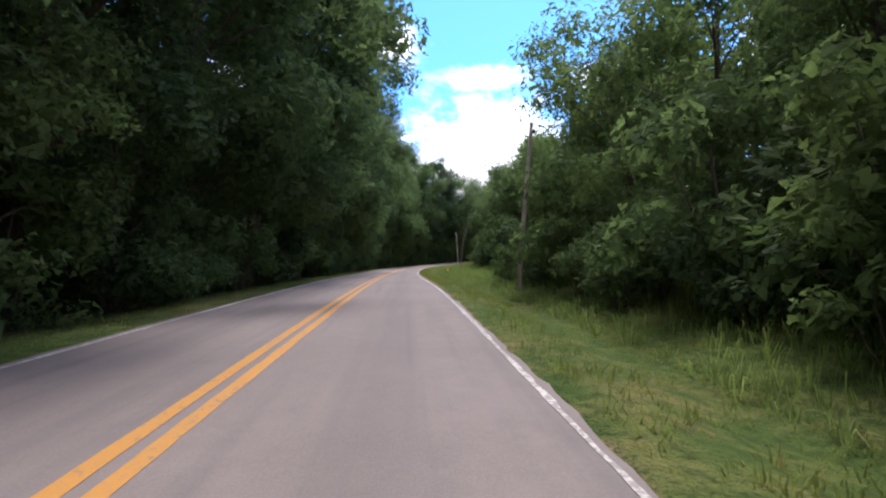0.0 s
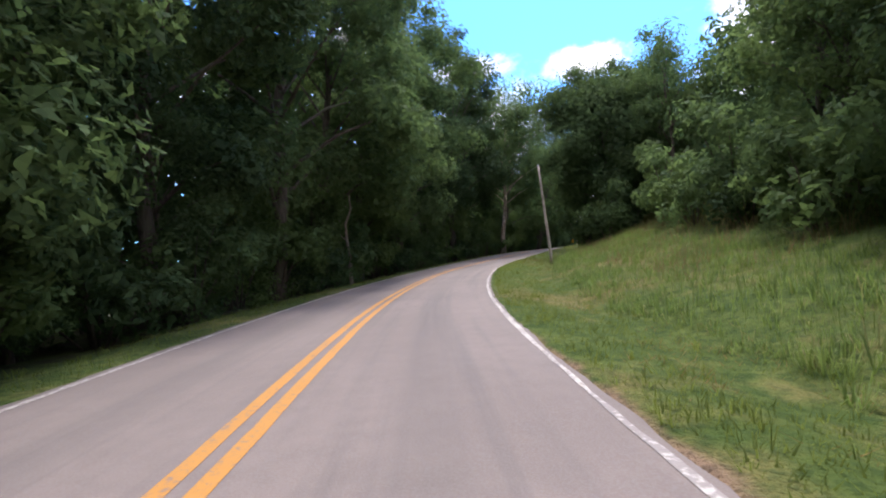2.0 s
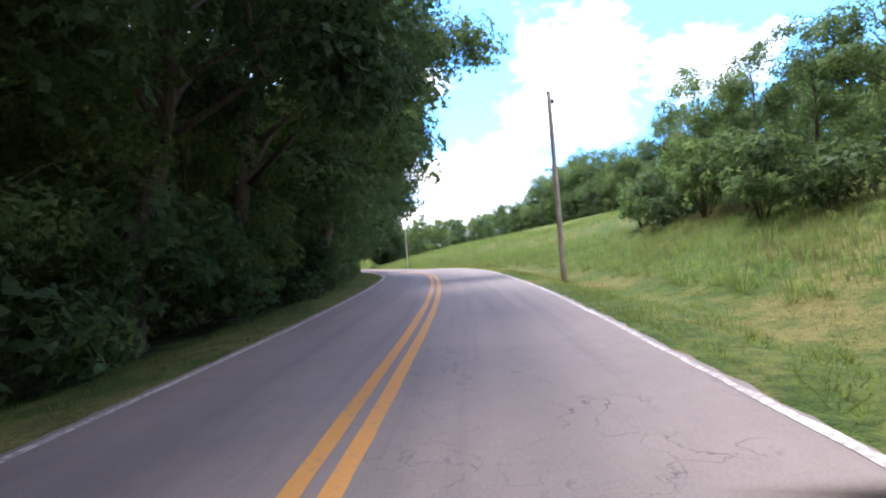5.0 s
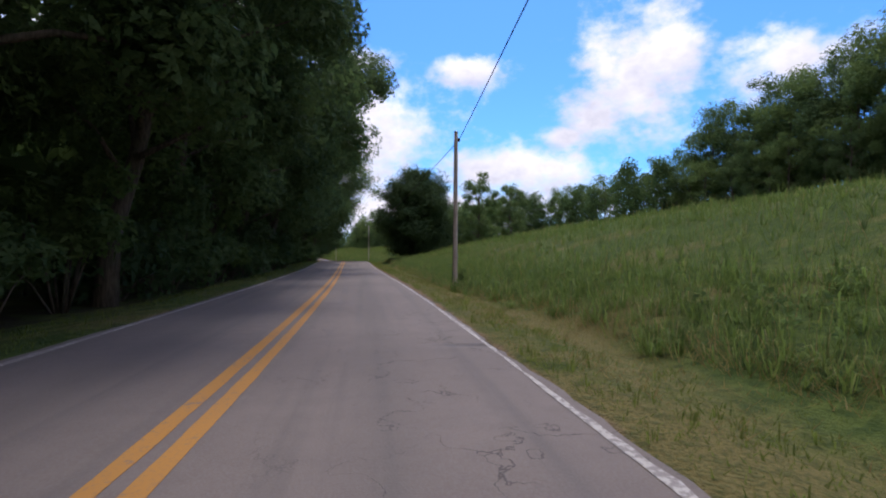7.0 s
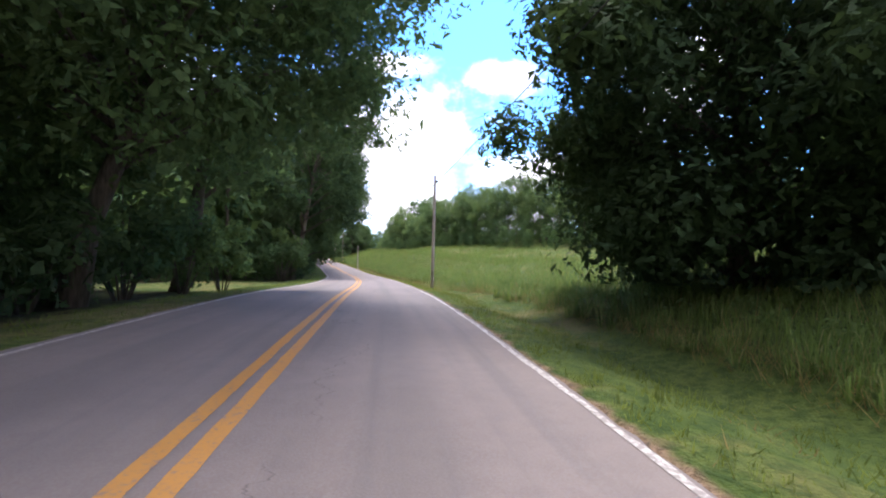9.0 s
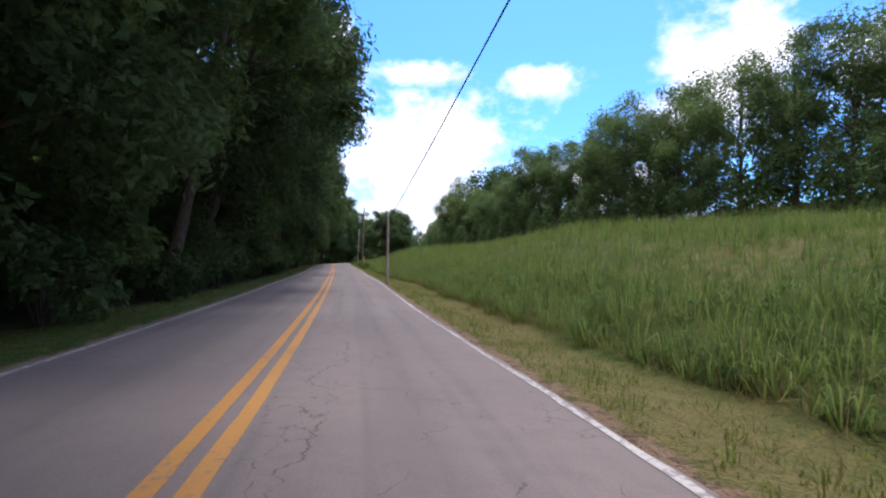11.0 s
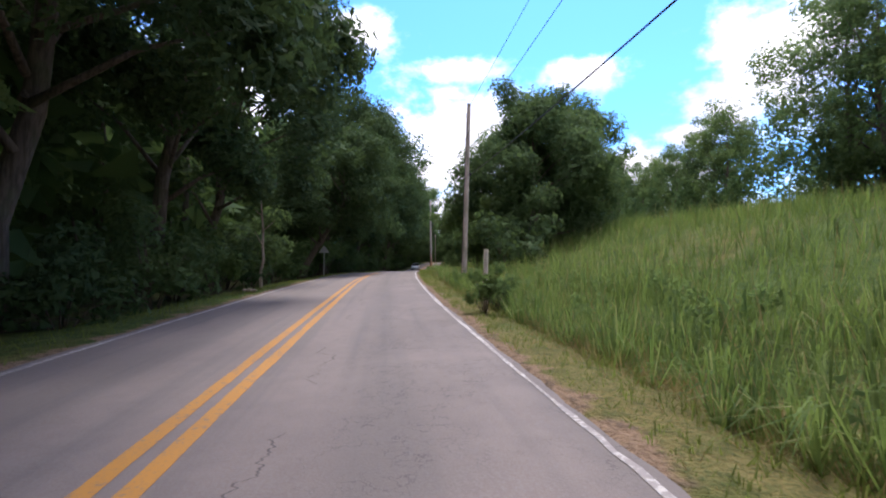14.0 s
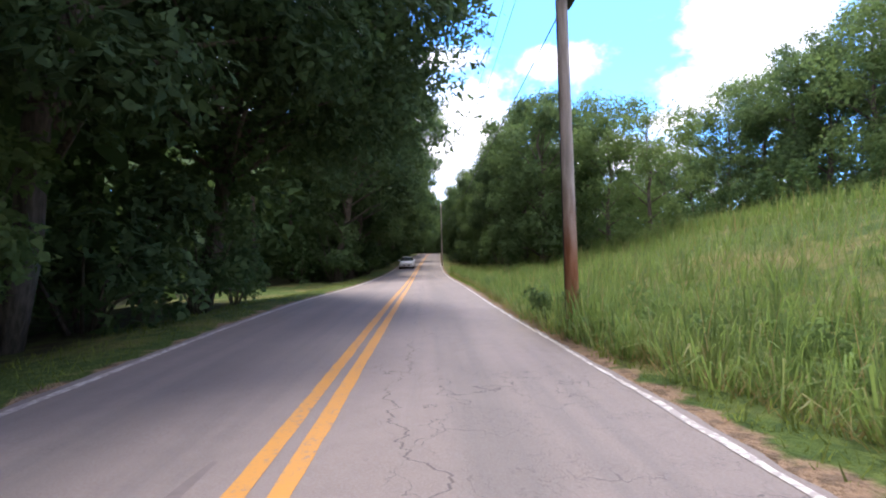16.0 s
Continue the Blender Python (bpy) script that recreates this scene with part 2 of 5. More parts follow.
def sun_and_sky():
    nt = world.node_tree
    nt.nodes.clear()
    N, L = nt.nodes.new, nt.links.new
    sky = N("ShaderNodeTexSky")
    sky.sky_type, sky.sun_disc = "NISHITA", False
    sky.sun_elevation, sky.sun_rotation = radians(SUN_UP), radians(SUN_TURN)
    sky.air_density, sky.dust_density, sky.ozone_density = 1.0, 0.6, 1.5
    co = N("ShaderNodeTexCoord")

    def calc(op, a, b=0.0, c=0.0):
        node = N("ShaderNodeMath")
        node.operation = op
        for k, v in enumerate((a, b, c)):
            if isinstance(v, bpy.types.NodeSocket):
                L(v, node.inputs[k])
            else:
                node.inputs[k].default_value = v
        return node.outputs[0]

    def cloud_noise(scale, detail, shift):
        mp = N("ShaderNodeMapping")
        mp.inputs["Location"].default_value = shift
        mp.inputs["Scale"].default_value = (1, 1, 1.5)
        L(co.outputs["Generated"], mp.inputs[0])
        node = N("ShaderNodeTexNoise")
        node.inputs["Scale"].default_value, node.inputs["Detail"].default_value, node.inputs["Roughness"].default_value = scale, detail, 0.58
        L(mp.outputs[0], node.inputs["Vector"])
        return node.outputs["Fac"]

    sep = N("ShaderNodeSeparateXYZ")
    L(co.outputs["Generated"], sep.inputs[0])
    # compass bearing from +y and height over the horizon, in degrees
    az = calc("MULTIPLY", calc("ARCTAN2", sep.outputs["X"], sep.outputs["Y"]), 57.2958)
    el = calc("MULTIPLY", calc("ARCSINE", sep.outputs["Z"]), 57.2958)
    puff, wisp, wide = cloud_noise(13.0, 8.0, (0.4, 0.1, 0)), cloud_noise(40.0, 6.0, (3, 1, 2)), cloud_noise(2.3, 8.0, CLOUD_SHIFT)
    edge = calc("ADD", calc("MULTIPLY_ADD", puff, 3.6, -1.8), calc("MULTIPLY_ADD", wisp, 2.0, -1.0))
    mass = low = None
    for a0, e0, ra, re in CLOUDS:
        x = calc("MULTIPLY", calc("SUBTRACT", az, a0), 1 / ra)
        y = calc("MULTIPLY", calc("SUBTRACT", el, e0), 1 / re)
        d = calc("SQRT", calc("ADD", calc("MULTIPLY", x, x), calc("MULTIPLY", y, y)))
        one = calc("SUBTRACT", 1.0, d)
        mass = one if mass is None else calc("MAXIMUM", mass, one)
        under = calc("MINIMUM", calc("ADD", one, 0.2), calc("MULTIPLY", y, -1.0))
        low = under if low is None else calc("MAXIMUM", low, under)
    # unseen clouds overhead and behind, added thick to give more fill light
    rest = calc("MULTIPLY_ADD", wide, 7.0, -2.9)
    away = N("ShaderNodeMapRange")
    away.inputs["From Min"].default_value, away.inputs["From Max"].default_value = 55.0, 75.0
    L(calc("ABSOLUTE", calc("SUBTRACT", az, 20.0)), away.inputs["Value"])
    high = N("ShaderNodeMapRange")
    high.inputs["From Min"].default_value, high.inputs["From Max"].default_value = 30.0, 42.0
    L(el, high.inputs["Value"])
    free = calc("MAXIMUM", away.outputs[0], high.outputs[0])
    mass = calc("MAXIMUM", mass, calc("ADD", calc("MULTIPLY", rest, free), calc("MULTIPLY_ADD", free, 3.0, -3.0)))
    dense = calc("ADD", calc("MULTIPLY", mass, 2.1), edge)
    ramp = N("ShaderNodeMapRange")
    ramp.interpolation_type = "SMOOTHSTEP"
    ramp.inputs["From Min"].default_value, ramp.inputs["From Max"].default_value = -0.5, 1.7
    L(dense, ramp.inputs["Value"])
    body = N("ShaderNodeMapRange")
    body.inputs["From Min"].default_value, body.inputs["From Max"].default_value = 0.35, 0.75
    L(calc("ADD", calc("MULTIPLY", low, 0.22), calc("ADD", calc("MULTIPLY", wisp, 0.3), calc("MULTIPLY", cloud_noise(5.0, 5.0, (7, 2, 1)), 0.72))), body.inputs["Value"])
    white = N("ShaderNodeMix")
    white.data_type = "RGBA"
    white.inputs["A"].default_value = (*CLOUD_WHITE, 1)
    white.inputs["B"].default_value = (*CLOUD_GREY, 1)
    L(body.outputs[0], white.inputs["Factor"])
    tint = N("ShaderNodeMix")
    tint.data_type, tint.blend_type = "RGBA", "MULTIPLY"
    tint.inputs["Factor"].default_value = 1.0
    tint.inputs["B"].default_value = (*SKY_TINT, 1)
    L(sky.outputs[0], tint.inputs["A"])
    mix = N("ShaderNodeMix")
    mix.data_type = "RGBA"
    L(ramp.outputs[0], mix.inputs["Factor"])
    L(tint.outputs["Result"], mix.inputs["A"])
    L(white.outputs["Result"], mix.inputs["B"])
    bg = N("ShaderNodeBackground")
    bg.inputs["Strength"].default_value = SKY_POWER
    L(mix.outputs["Result"], bg.inputs["Color"])
    out = N("ShaderNodeOutputWorld")
    L(bg.outputs[0], out.inputs["Surface"])
    sun = new("sun", bpy.data.lights.new("sun", "SUN"))
    sun.data.energy, sun.data.angle, sun.data.color = SUN_POWER, radians(SUN_WIDE), (1.0, 0.965, 0.93)
    up, turn = radians(SUN_UP), radians(SUN_TURN)
    way = Vector((math.sin(turn) * math.cos(up), math.cos(turn) * math.cos(up), math.sin(up)))
    sun.matrix_world = look(Vector((0, 0, 60)) + way * 10, (0, 0, 60))


sun_and_sky()


# ---------------------------------------------------------------- materials
class Mat:
    """A short way to write node materials."""

    def __init__(self, name, rough=0.8, spec=0.3):
        self.m = bpy.data.materials.new(name)
        self.m.use_nodes = True
        self.nt = self.m.node_tree
        self.b = self.nt.nodes["Principled BSDF"]
        self.b.inputs["Roughness"].default_value = rough
        self.b.inputs["Specular IOR Level"].default_value = spec

    def n(self, kind, **inputs):
        node = self.nt.nodes.new(kind)
        for k, v in inputs.items():
            key = k.replace("_", " ")
            if isinstance(v, bpy.types.NodeSocket):
                self.nt.links.new(v, node.inputs[key])
            else:
                node.inputs[key].default_value = v
        return node

    def link(self, a, b):
        self.nt.links.new(a, b)

    def math(self, op, a, b=0.0, c=0.0):
        node = self.nt.nodes.new("ShaderNodeMath")
        node.operation = op
        for k, v in enumerate((a, b, c)):
            if isinstance(v, bpy.types.NodeSocket):
                self.link(v, node.inputs[k])
            else:
                node.inputs[k].default_value = v
        return node.outputs[0]

    def span(self, v, a, b, lo=0.0, hi=1.0):
        node = self.n("ShaderNodeMapRange", Value=v)
        node.interpolation_type = "SMOOTHSTEP"
        for key, val in (("From Min", a), ("From Max", b), ("To Min", lo), ("To Max", hi)):
            node.inputs[key].default_value = val
        return node.outputs[0]

    def mix(self, fac, a, b, how="MIX"):
        node = self.nt.nodes.new("ShaderNodeMix")
        node.data_type, node.blend_type = "RGBA", how
        for key, v in (("Factor", fac), ("A", a), ("B", b)):
            sock = [s for s in node.inputs if s.name == key and (s.type == "VALUE" if key == "Factor" else s.type == "RGBA")][0]
            if isinstance(v, bpy.types.NodeSocket):
                self.link(v, sock)
            elif key == "Factor":
                sock.default_value = v
            else:
                sock.default_value = (*v, 1)
        return [s for s in node.outputs if s.type == "RGBA"][0]

    def noise(self, scale, detail=4.0, vec=None, rough=0.55):
        node = self.n("ShaderNodeTexNoise", Scale=scale, Detail=detail, Roughness=rough)
        if vec is None:
            vec = self.where()
        self.link(vec, node.inputs["Vector"])
        return node.outputs["Fac"]

    def where(self):
        return self.n("ShaderNodeNewGeometry").outputs["Position"]

    def uv(self):
        return self.n("ShaderNodeUVMap").outputs[0]

    def split(self, vec):
        return self.n("ShaderNodeSeparateXYZ", Vector=vec).outputs

    def bump(self, height, strength=0.3, far=0.02):
        node = self.n("ShaderNodeBump", Height=height, Strength=strength, Distance=far)
        self.link(node.outputs[0], self.b.inputs["Normal"])

    def colour(self, v):
        if isinstance(v, bpy.types.NodeSocket):
            self.link(v, self.b.inputs["Base Color"])
        else:
            self.b.inputs["Base Color"].default_value = (*v, 1)
        return self.m


def asphalt():
    k = Mat("asphalt", 0.85, 0.35)
    uv = k.uv()
    u = k.split(uv)[0]
    big = k.noise(0.35, 5)
    fine = k.noise(60.0, 3)
    mid = k.noise(4.0, 5)
    col = k.mix(k.span(big, 0.35, 0.65), ASPHALT_A, ASPHALT_B)
    col = k.mix(k.span(mid, 0.3, 0.75, 0, 0.5), col, ASPHALT_C)
    col = k.mix(k.span(fine, 0.35, 0.7, 0, 0.35), col, (0.22, 0.20, 0.19))
    # darker oil strip in mid-lane and along the edges
    off = k.math("ABSOLUTE", k.math("SUBTRACT", k.math("ABSOLUTE", u), 1.45))
    strip = k.span(k.math("ADD", off, k.math("MULTIPLY", mid, 0.25)), 0.15, 0.6, 0.22, 0)
    col = k.mix(strip, col, (0.075, 0.068, 0.068))
    # long streaks
    st = k.n("ShaderNodeMapping", Vector=uv)
    st.inputs["Scale"].default_value = (3.0, 0.08, 1)
    streak = k.noise(1.0, 4, st.outputs[0])
    col = k.mix(k.span(streak, 0.45, 0.75, 0, 0.45), col, (0.095, 0.085, 0.086))
    # cracks, in patches
    warp = k.n("ShaderNodeVectorMath", Vector=uv)
    nz = k.n("ShaderNodeTexNoise", Vector=uv, Scale=2.5, Detail=4.0)
    warp.operation = "ADD"
    k.link(nz.outputs["Color"], warp.inputs[1])
    mp = k.n("ShaderNodeMapping", Vector=warp.outputs[0])
    mp.inputs["Scale"].default_value = (1.5, 0.75, 1)
    vor = k.n("ShaderNodeTexVoronoi", Vector=mp.outputs[0], Scale=1.0)
    vor.feature = "DISTANCE_TO_EDGE"
    line = k.span(vor.outputs["Distance"], 0.002, 0.012, 1, 0)
    along = k.split(uv)[1]
    old = k.span(along, 60, 200, -0.06, 0.0)
    patch = k.math("MULTIPLY", k.span(k.math("ADD", k.noise(0.13, 3), old), 0.46, 0.56), k.span(k.noise(1.1, 3), 0.42, 0.58))
    patch = k.math("MULTIPLY", patch, k.span(u, -0.2, 0.6, 0.25, 1.0))
    # a long crack wandering down the lane
    long = k.n("ShaderNodeMapping", Vector=uv)
    long.inputs["Scale"].default_value = (0.0, 0.45, 1)
    drift = k.noise(1.0, 6, long.outputs[0], 0.65)
    gapd = k.math("ABSOLUTE", k.math("SUBTRACT", u, k.math("MULTIPLY_ADD", drift, 2.2, -0.35)))
    seam = k.math("MULTIPLY", k.span(gapd, 0.003, 0.014, 1, 0), k.math("MULTIPLY", k.span(along, 190, 330), k.span(k.noise(0.6, 3), 0.42, 0.52)))
    # close-meshed cracks in the right lane of the bend and again further on
    net = k.n("ShaderNodeTexVoronoi", Vector=warp.outputs[0], Scale=5.6)
    net.feature = "DISTANCE_TO_EDGE"
    zone = k.math("MAXIMUM", k.math("MULTIPLY", k.span(along, 82, 96), k.span(along, 128, 150, 1, 0)), k.math("MULTIPLY", k.span(along, 385, 400, 0, 0.8), k.span(along, 428, 470, 1, 0.5)))
    zone = k.math("MULTIPLY", zone, k.math("MULTIPLY", k.span(u, 0.7, 1.5), k.span(k.noise(0.8, 3), 0.36, 0.52)))
    fret = k.math("MULTIPLY", k.span(net.outputs["Distance"], 0.006, 0.045, 0.9, 0), k.math("MULTIPLY", zone, k.span(k.noise(2.6, 3), 0.40, 0.58)))
    # darker base under the cracks; in the bend it also holds painted tree shade
    col = k.mix(k.math("MULTIPLY", zone, 0.25), col, (0.100, 0.084, 0.081))
    crack = k.math("MAXIMUM", k.math("MULTIPLY", line, patch), k.math("MAXIMUM", seam, fret))
    # the edge beside the wood has broken up and been tarred
    tarred = k.math("MULTIPLY", k.math("MULTIPLY", k.span(along, 106, 116), k.span(along, 136, 150, 1, 0)), k.span(k.math("ADD", u, k.math("MULTIPLY", mid, 0.9)), -2.15, -1.85, 1, 0))
    col = k.mix(k.math("MULTIPLY", tarred, k.span(k.noise(2.2, 5), 0.38, 0.52, 0.2, 0.9)), col, (0.062, 0.052, 0.050))
    col = k.mix(k.math("MULTIPLY", crack, 0.65), col, (0.03, 0.026, 0.025))
    k.bump(k.math("SUBTRACT", fine, k.math("MULTIPLY", crack, 2.0)), 0.25, 0.01)
    return k.colour(col)


def paint(name, a, b, wear):
    k = Mat(name, 0.7, 0.4)
    uv = k.uv()
    n1, n2 = k.noise(16.0, 5), k.noise(0.9, 4)
    col = k.mix(n2, a, b)
    gone = k.span(k.math("ADD", n1, k.math("MULTIPLY", n2, 0.4)), wear, wear + 0.12, 0, 0.7)
    col = k.mix(gone, col, (0.16, 0.13, 0.128))
    n3 = k.noise(34.0, 3)
    col = k.mix(k.span(n3, 0.5, 0.7, 0, 0.3), col, (0.15, 0.12, 0.115))
    k.bump(n1, 0.15, 0.01)
    return k.colour(col)


def meadow():
    """Turf: sandy at the road's edge, mown and yellowish beside it, leafy brown with painted shade under the wood on
    the left.
    """
    k = Mat("turf", 0.95, 0.1)
    ux, along = k.split(k.uv())[0], k.split(k.uv())[1]
    u = ux
    big, mid, fine, tuft = k.noise(0.22, 4), k.noise(1.7, 5), k.noise(26.0, 4), k.noise(7.0, 4)
    green = k.mix(k.span(mid, 0.3, 0.7), (0.056, 0.084, 0.020), (0.104, 0.130, 0.034))
    green = k.mix(k.span(tuft, 0.40, 0.66, 0, 0.75), green, (0.030, 0.052, 0.015))
    hay = k.mix(fine, (0.240, 0.168, 0.076), (0.115, 0.104, 0.038))
    hay = k.mix(k.span(tuft, 0.5, 0.7, 0, 0.6), hay, (0.065, 0.080, 0.025))
    # cut grass lies drying along the verge beside the open meadow
    across = k.math("SUBTRACT", u, 2.95)
    cut = k.math("MULTIPLY", k.span(along, 150, 205), k.span(k.math("ADD", across, k.math("MULTIPLY", mid, 1.8)), 2.7, 4.0, 0.22, 0))
    cut = k.math("MULTIPLY", cut, k.span(along, 415, 440, 1, 0.08))
    cut = k.math("MULTIPLY", cut, k.math("SUBTRACT", 1.0, k.math("MULTIPLY", k.span(along, 244, 256), k.span(along, 284, 305, 1, 0))))
    cut = k.math("MULTIPLY", cut, k.span(u, 2.5, 2.9))
    col = k.mix(k.span(k.math("ADD", k.math("ADD", big, cut), k.math("MULTIPLY", mid, 0.5)), 0.70, 0.98, 0, 0.8), green, hay)
    col = k.mix(k.span(fine, 0.45, 0.75, 0, 0.6), col, (0.030, 0.052, 0.016))
    # leafy wood floor, its colour darkened for the shade of the trees
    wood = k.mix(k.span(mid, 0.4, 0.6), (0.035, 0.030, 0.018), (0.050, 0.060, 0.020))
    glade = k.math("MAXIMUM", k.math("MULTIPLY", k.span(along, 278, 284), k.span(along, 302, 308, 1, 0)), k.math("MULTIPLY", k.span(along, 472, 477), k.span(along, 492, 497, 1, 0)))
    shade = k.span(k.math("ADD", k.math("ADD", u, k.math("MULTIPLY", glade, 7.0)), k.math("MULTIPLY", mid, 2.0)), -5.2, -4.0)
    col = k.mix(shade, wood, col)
    # bare edge, to either side of the asphalt
    edge = k.math("ADD", k.math("SUBTRACT", k.math("ABSOLUTE", k.math("SUBTRACT", u, 0.08)), 2.93), k.span(along, 150, 270, 0.16, 0.0))
    worn = k.span(along, 220, 430, 0.35, 1.2)
    bare = k.span(k.math("SUBTRACT", edge, k.math("MULTIPLY", k.math("SUBTRACT", mid, 0.42), worn)), 0.02, 0.18, 1, 0)
    soil = k.mix(fine, (0.30, 0.195, 0.130), (0.13, 0.088, 0.060))
    soil = k.mix(k.span(tuft, 0.5, 0.62, 0, 0.6), soil, (0.075, 0.055, 0.040))
    col = k.mix(bare, col, soil)
    k.bump(k.math("ADD", fine, k.math("ADD", mid, tuft)), 0.8, 0.08)
    return k.colour(col)


def foliage(name, a, b, c, glow=0.35, leaf=0.0, keep=0.62, thin=(0.15, 0.22, 0.06)):
    """Leaves: each with its own shade, letting some light through. leaf: the size of the single leaves of a sprig, in metres."""
    k = Mat(name, 0.7, 0.06)
    rnd = k.n("ShaderNodeNewGeometry").outputs["Random Per Island"]
    obj = k.n("ShaderNodeObjectInfo").outputs["Random"]
    col = k.mix(rnd, a, b)
    col = k.mix(k.span(obj, 0.0, 1.0, 0, 0.7), col, c)
    col = k.mix(k.span(k.noise(0.5, 3), 0.35, 0.7, 0, 0.5), col, b)
    if leaf:
        vor = k.n("ShaderNodeTexVoronoi", Vector=k.where(), Scale=1 / leaf)
        one = k.split(vor.outputs["Color"])[0]
        col = k.mix(k.math("MULTIPLY", one, 0.75), col, tuple(v * 0.45 for v in a))
    k.colour(col)
    tr = k.n("ShaderNodeBsdfTranslucent")
    k.link(k.mix(0.5, col, thin), tr.inputs["Color"])
    ms = k.n("ShaderNodeMixShader")
    ms.inputs[0].default_value = glow
    k.link(k.b.outputs[0], ms.inputs[1])
    k.link(tr.outputs[0], ms.inputs[2])
    last = ms
    if leaf:
        last = k.n("ShaderNodeMixShader")
        k.link(k.math("LESS_THAN", vor.outputs["Distance"], keep), last.inputs[0])
        k.link(k.n("ShaderNodeBsdfTransparent").outputs[0], last.inputs[1])
        k.link(ms.outputs[0], last.inputs[2])
    k.link(last.outputs[0], k.nt.nodes["Material Output"].inputs["Surface"])
    return k.m


def clump_grass():
    """Meadow grass in drifts: dark and lush, yellow-green and straw, each blade a little different."""
    k = Mat("meadow clump", 0.75, 0.12)
    rnd = k.n("ShaderNodeNewGeometry").outputs["Random Per Island"]
    wide, near = k.noise(0.45, 4), k.noise(1.6, 3)
    col = k.mix(rnd, (0.036, 0.072, 0.018), (0.175, 0.245, 0.070))
    col = k.mix(k.span(wide, 0.45, 0.65, 0, 0.65), col, (0.150, 0.175, 0.050))
    col = k.mix(k.span(near, 0.48, 0.64, 0, 0.75), col, (0.026, 0.052, 0.016))
    col = k.mix(k.span(rnd, 0.88, 0.93, 0, 0.8), col, (0.27, 0.235, 0.115))
    k.colour(col)
    tr = k.n("ShaderNodeBsdfTranslucent")
    k.link(k.mix(0.5, col, (0.22, 0.30, 0.07)), tr.inputs["Color"])
    ms = k.n("ShaderNodeMixShader")
    ms.inputs[0].default_value = 0.45
    k.link(k.b.outputs[0], ms.inputs[1])
    k.link(tr.outputs[0], ms.inputs[2])
    k.link(ms.outputs[0], k.nt.nodes["Material Output"].inputs["Surface"])
    return k.m


def bark(name, a, b):
    k = Mat(name, 0.9, 0.15)
    mp = k.n("ShaderNodeMapping", Vector=k.where())
    mp.inputs["Scale"].default_value = (9, 9, 1.6)
    n1 = k.noise(1.5, 6, mp.outputs[0])
    col = k.mix(k.span(n1, 0.3, 0.7), a, b)
    col = k.mix(k.span(k.noise(1.1, 3), 0.5, 0.75, 0, 0.5), col, (0.09, 0.11, 0.06))
    k.bump(n1, 0.7, 0.03)
    return k.colour(col)


def sycamore_bark():
    """Flaking bark: grey-brown plates over pale patches."""
    k = Mat("sycamore bark", 0.85, 0.15)
    mp = k.n("ShaderNodeMapping", Vector=k.where())
    mp.inputs["Scale"].default_value = (5, 5, 1.8)
    n1, n2 = k.noise(1.0, 5, mp.outputs[0]), k.noise(7.0, 5)
    col = k.mix(k.span(n2, 0.3, 0.7), (0.20, 0.145, 0.115), (0.32, 0.245, 0.205))
    col = k.mix(k.span(n1, 0.52, 0.60, 0, 0.85), col, (0.47, 0.39, 0.33))
    col = k.mix(k.span(n1, 0.40, 0.34, 0, 0.6), col, (0.11, 0.085, 0.068))
    k.bump(k.math("ADD", k.span(n1, 0.5, 0.6), n2), 0.6, 0.02)
    return k.colour(col)


def plain(name, col, rough=0.6, metal=0.0, dirt=0.25, size=6.0):
    k = Mat(name, rough, 0.4)
    k.b.inputs["Metallic"].default_value = metal
    n1 = k.noise(size, 5)
    c = k.mix(k.span(n1, 0.35, 0.75, 0, dirt), col, tuple(v * 0.45 for v in col))
    k.bump(n1, 0.1, 0.01)
    return k.colour(c)


M_ASPHALT = asphalt()
M_YELLOW = paint("yellow paint", (0.47, 0.205, 0.032), (0.37, 0.175, 0.05), 0.78)
M_WHITE = paint("white paint", (0.53, 0.48, 0.45), (0.36, 0.315, 0.29), 0.62)
M_TURF = meadow()
M_LEAF = foliage("leaf", (0.076, 0.124, 0.052), (0.128, 0.186, 0.072), (0.066, 0.110, 0.060), 0.46, 0.11, thin=(0.18, 0.26, 0.08))
M_LEAF_LIGHT = foliage("leaf light", (0.102, 0.152, 0.050), (0.156, 0.212, 0.078), (0.088, 0.140, 0.058), 0.50, 0.11, thin=(0.21, 0.30, 0.09))
M_LEAF_DARK = foliage("leaf dark", (0.046, 0.080, 0.038), (0.080, 0.122, 0.050), (0.042, 0.074, 0.042), 0.3, 0.12)
M_BLADE = foliage("grass blade", (0.054, 0.080, 0.020), (0.170, 0.196, 0.052), (0.110, 0.135, 0.030), 0.5, thin=(0.25, 0.30, 0.06))
M_TALL = foliage("tall grass blade", (0.036, 0.070, 0.017), (0.150, 0.200, 0.056), (0.084, 0.126, 0.032), 0.5, thin=(0.27, 0.36, 0.08))
M_CLUMP = clump_grass()
M_HAY = foliage("dry blade", (0.32, 0.215, 0.095), (0.15, 0.12, 0.045), (0.30, 0.205, 0.095), 0.5, thin=(0.36, 0.28, 0.13))
M_RUSSET = foliage("russet seed stalk", (0.20, 0.135, 0.075), (0.13, 0.12, 0.05), (0.20, 0.15, 0.07), 0.4, thin=(0.28, 0.2, 0.11))
M_WOODS = foliage("deep wood leaf", (0.046, 0.082, 0.034), (0.074, 0.118, 0.044), (0.044, 0.078, 0.040), 0.35)
M_BARK = bark("bark", (0.060, 0.048, 0.038), (0.13, 0.105, 0.085))
M_BARK_PALE = bark("pale bark", (0.20, 0.155, 0.125), (0.36, 0.29, 0.24))
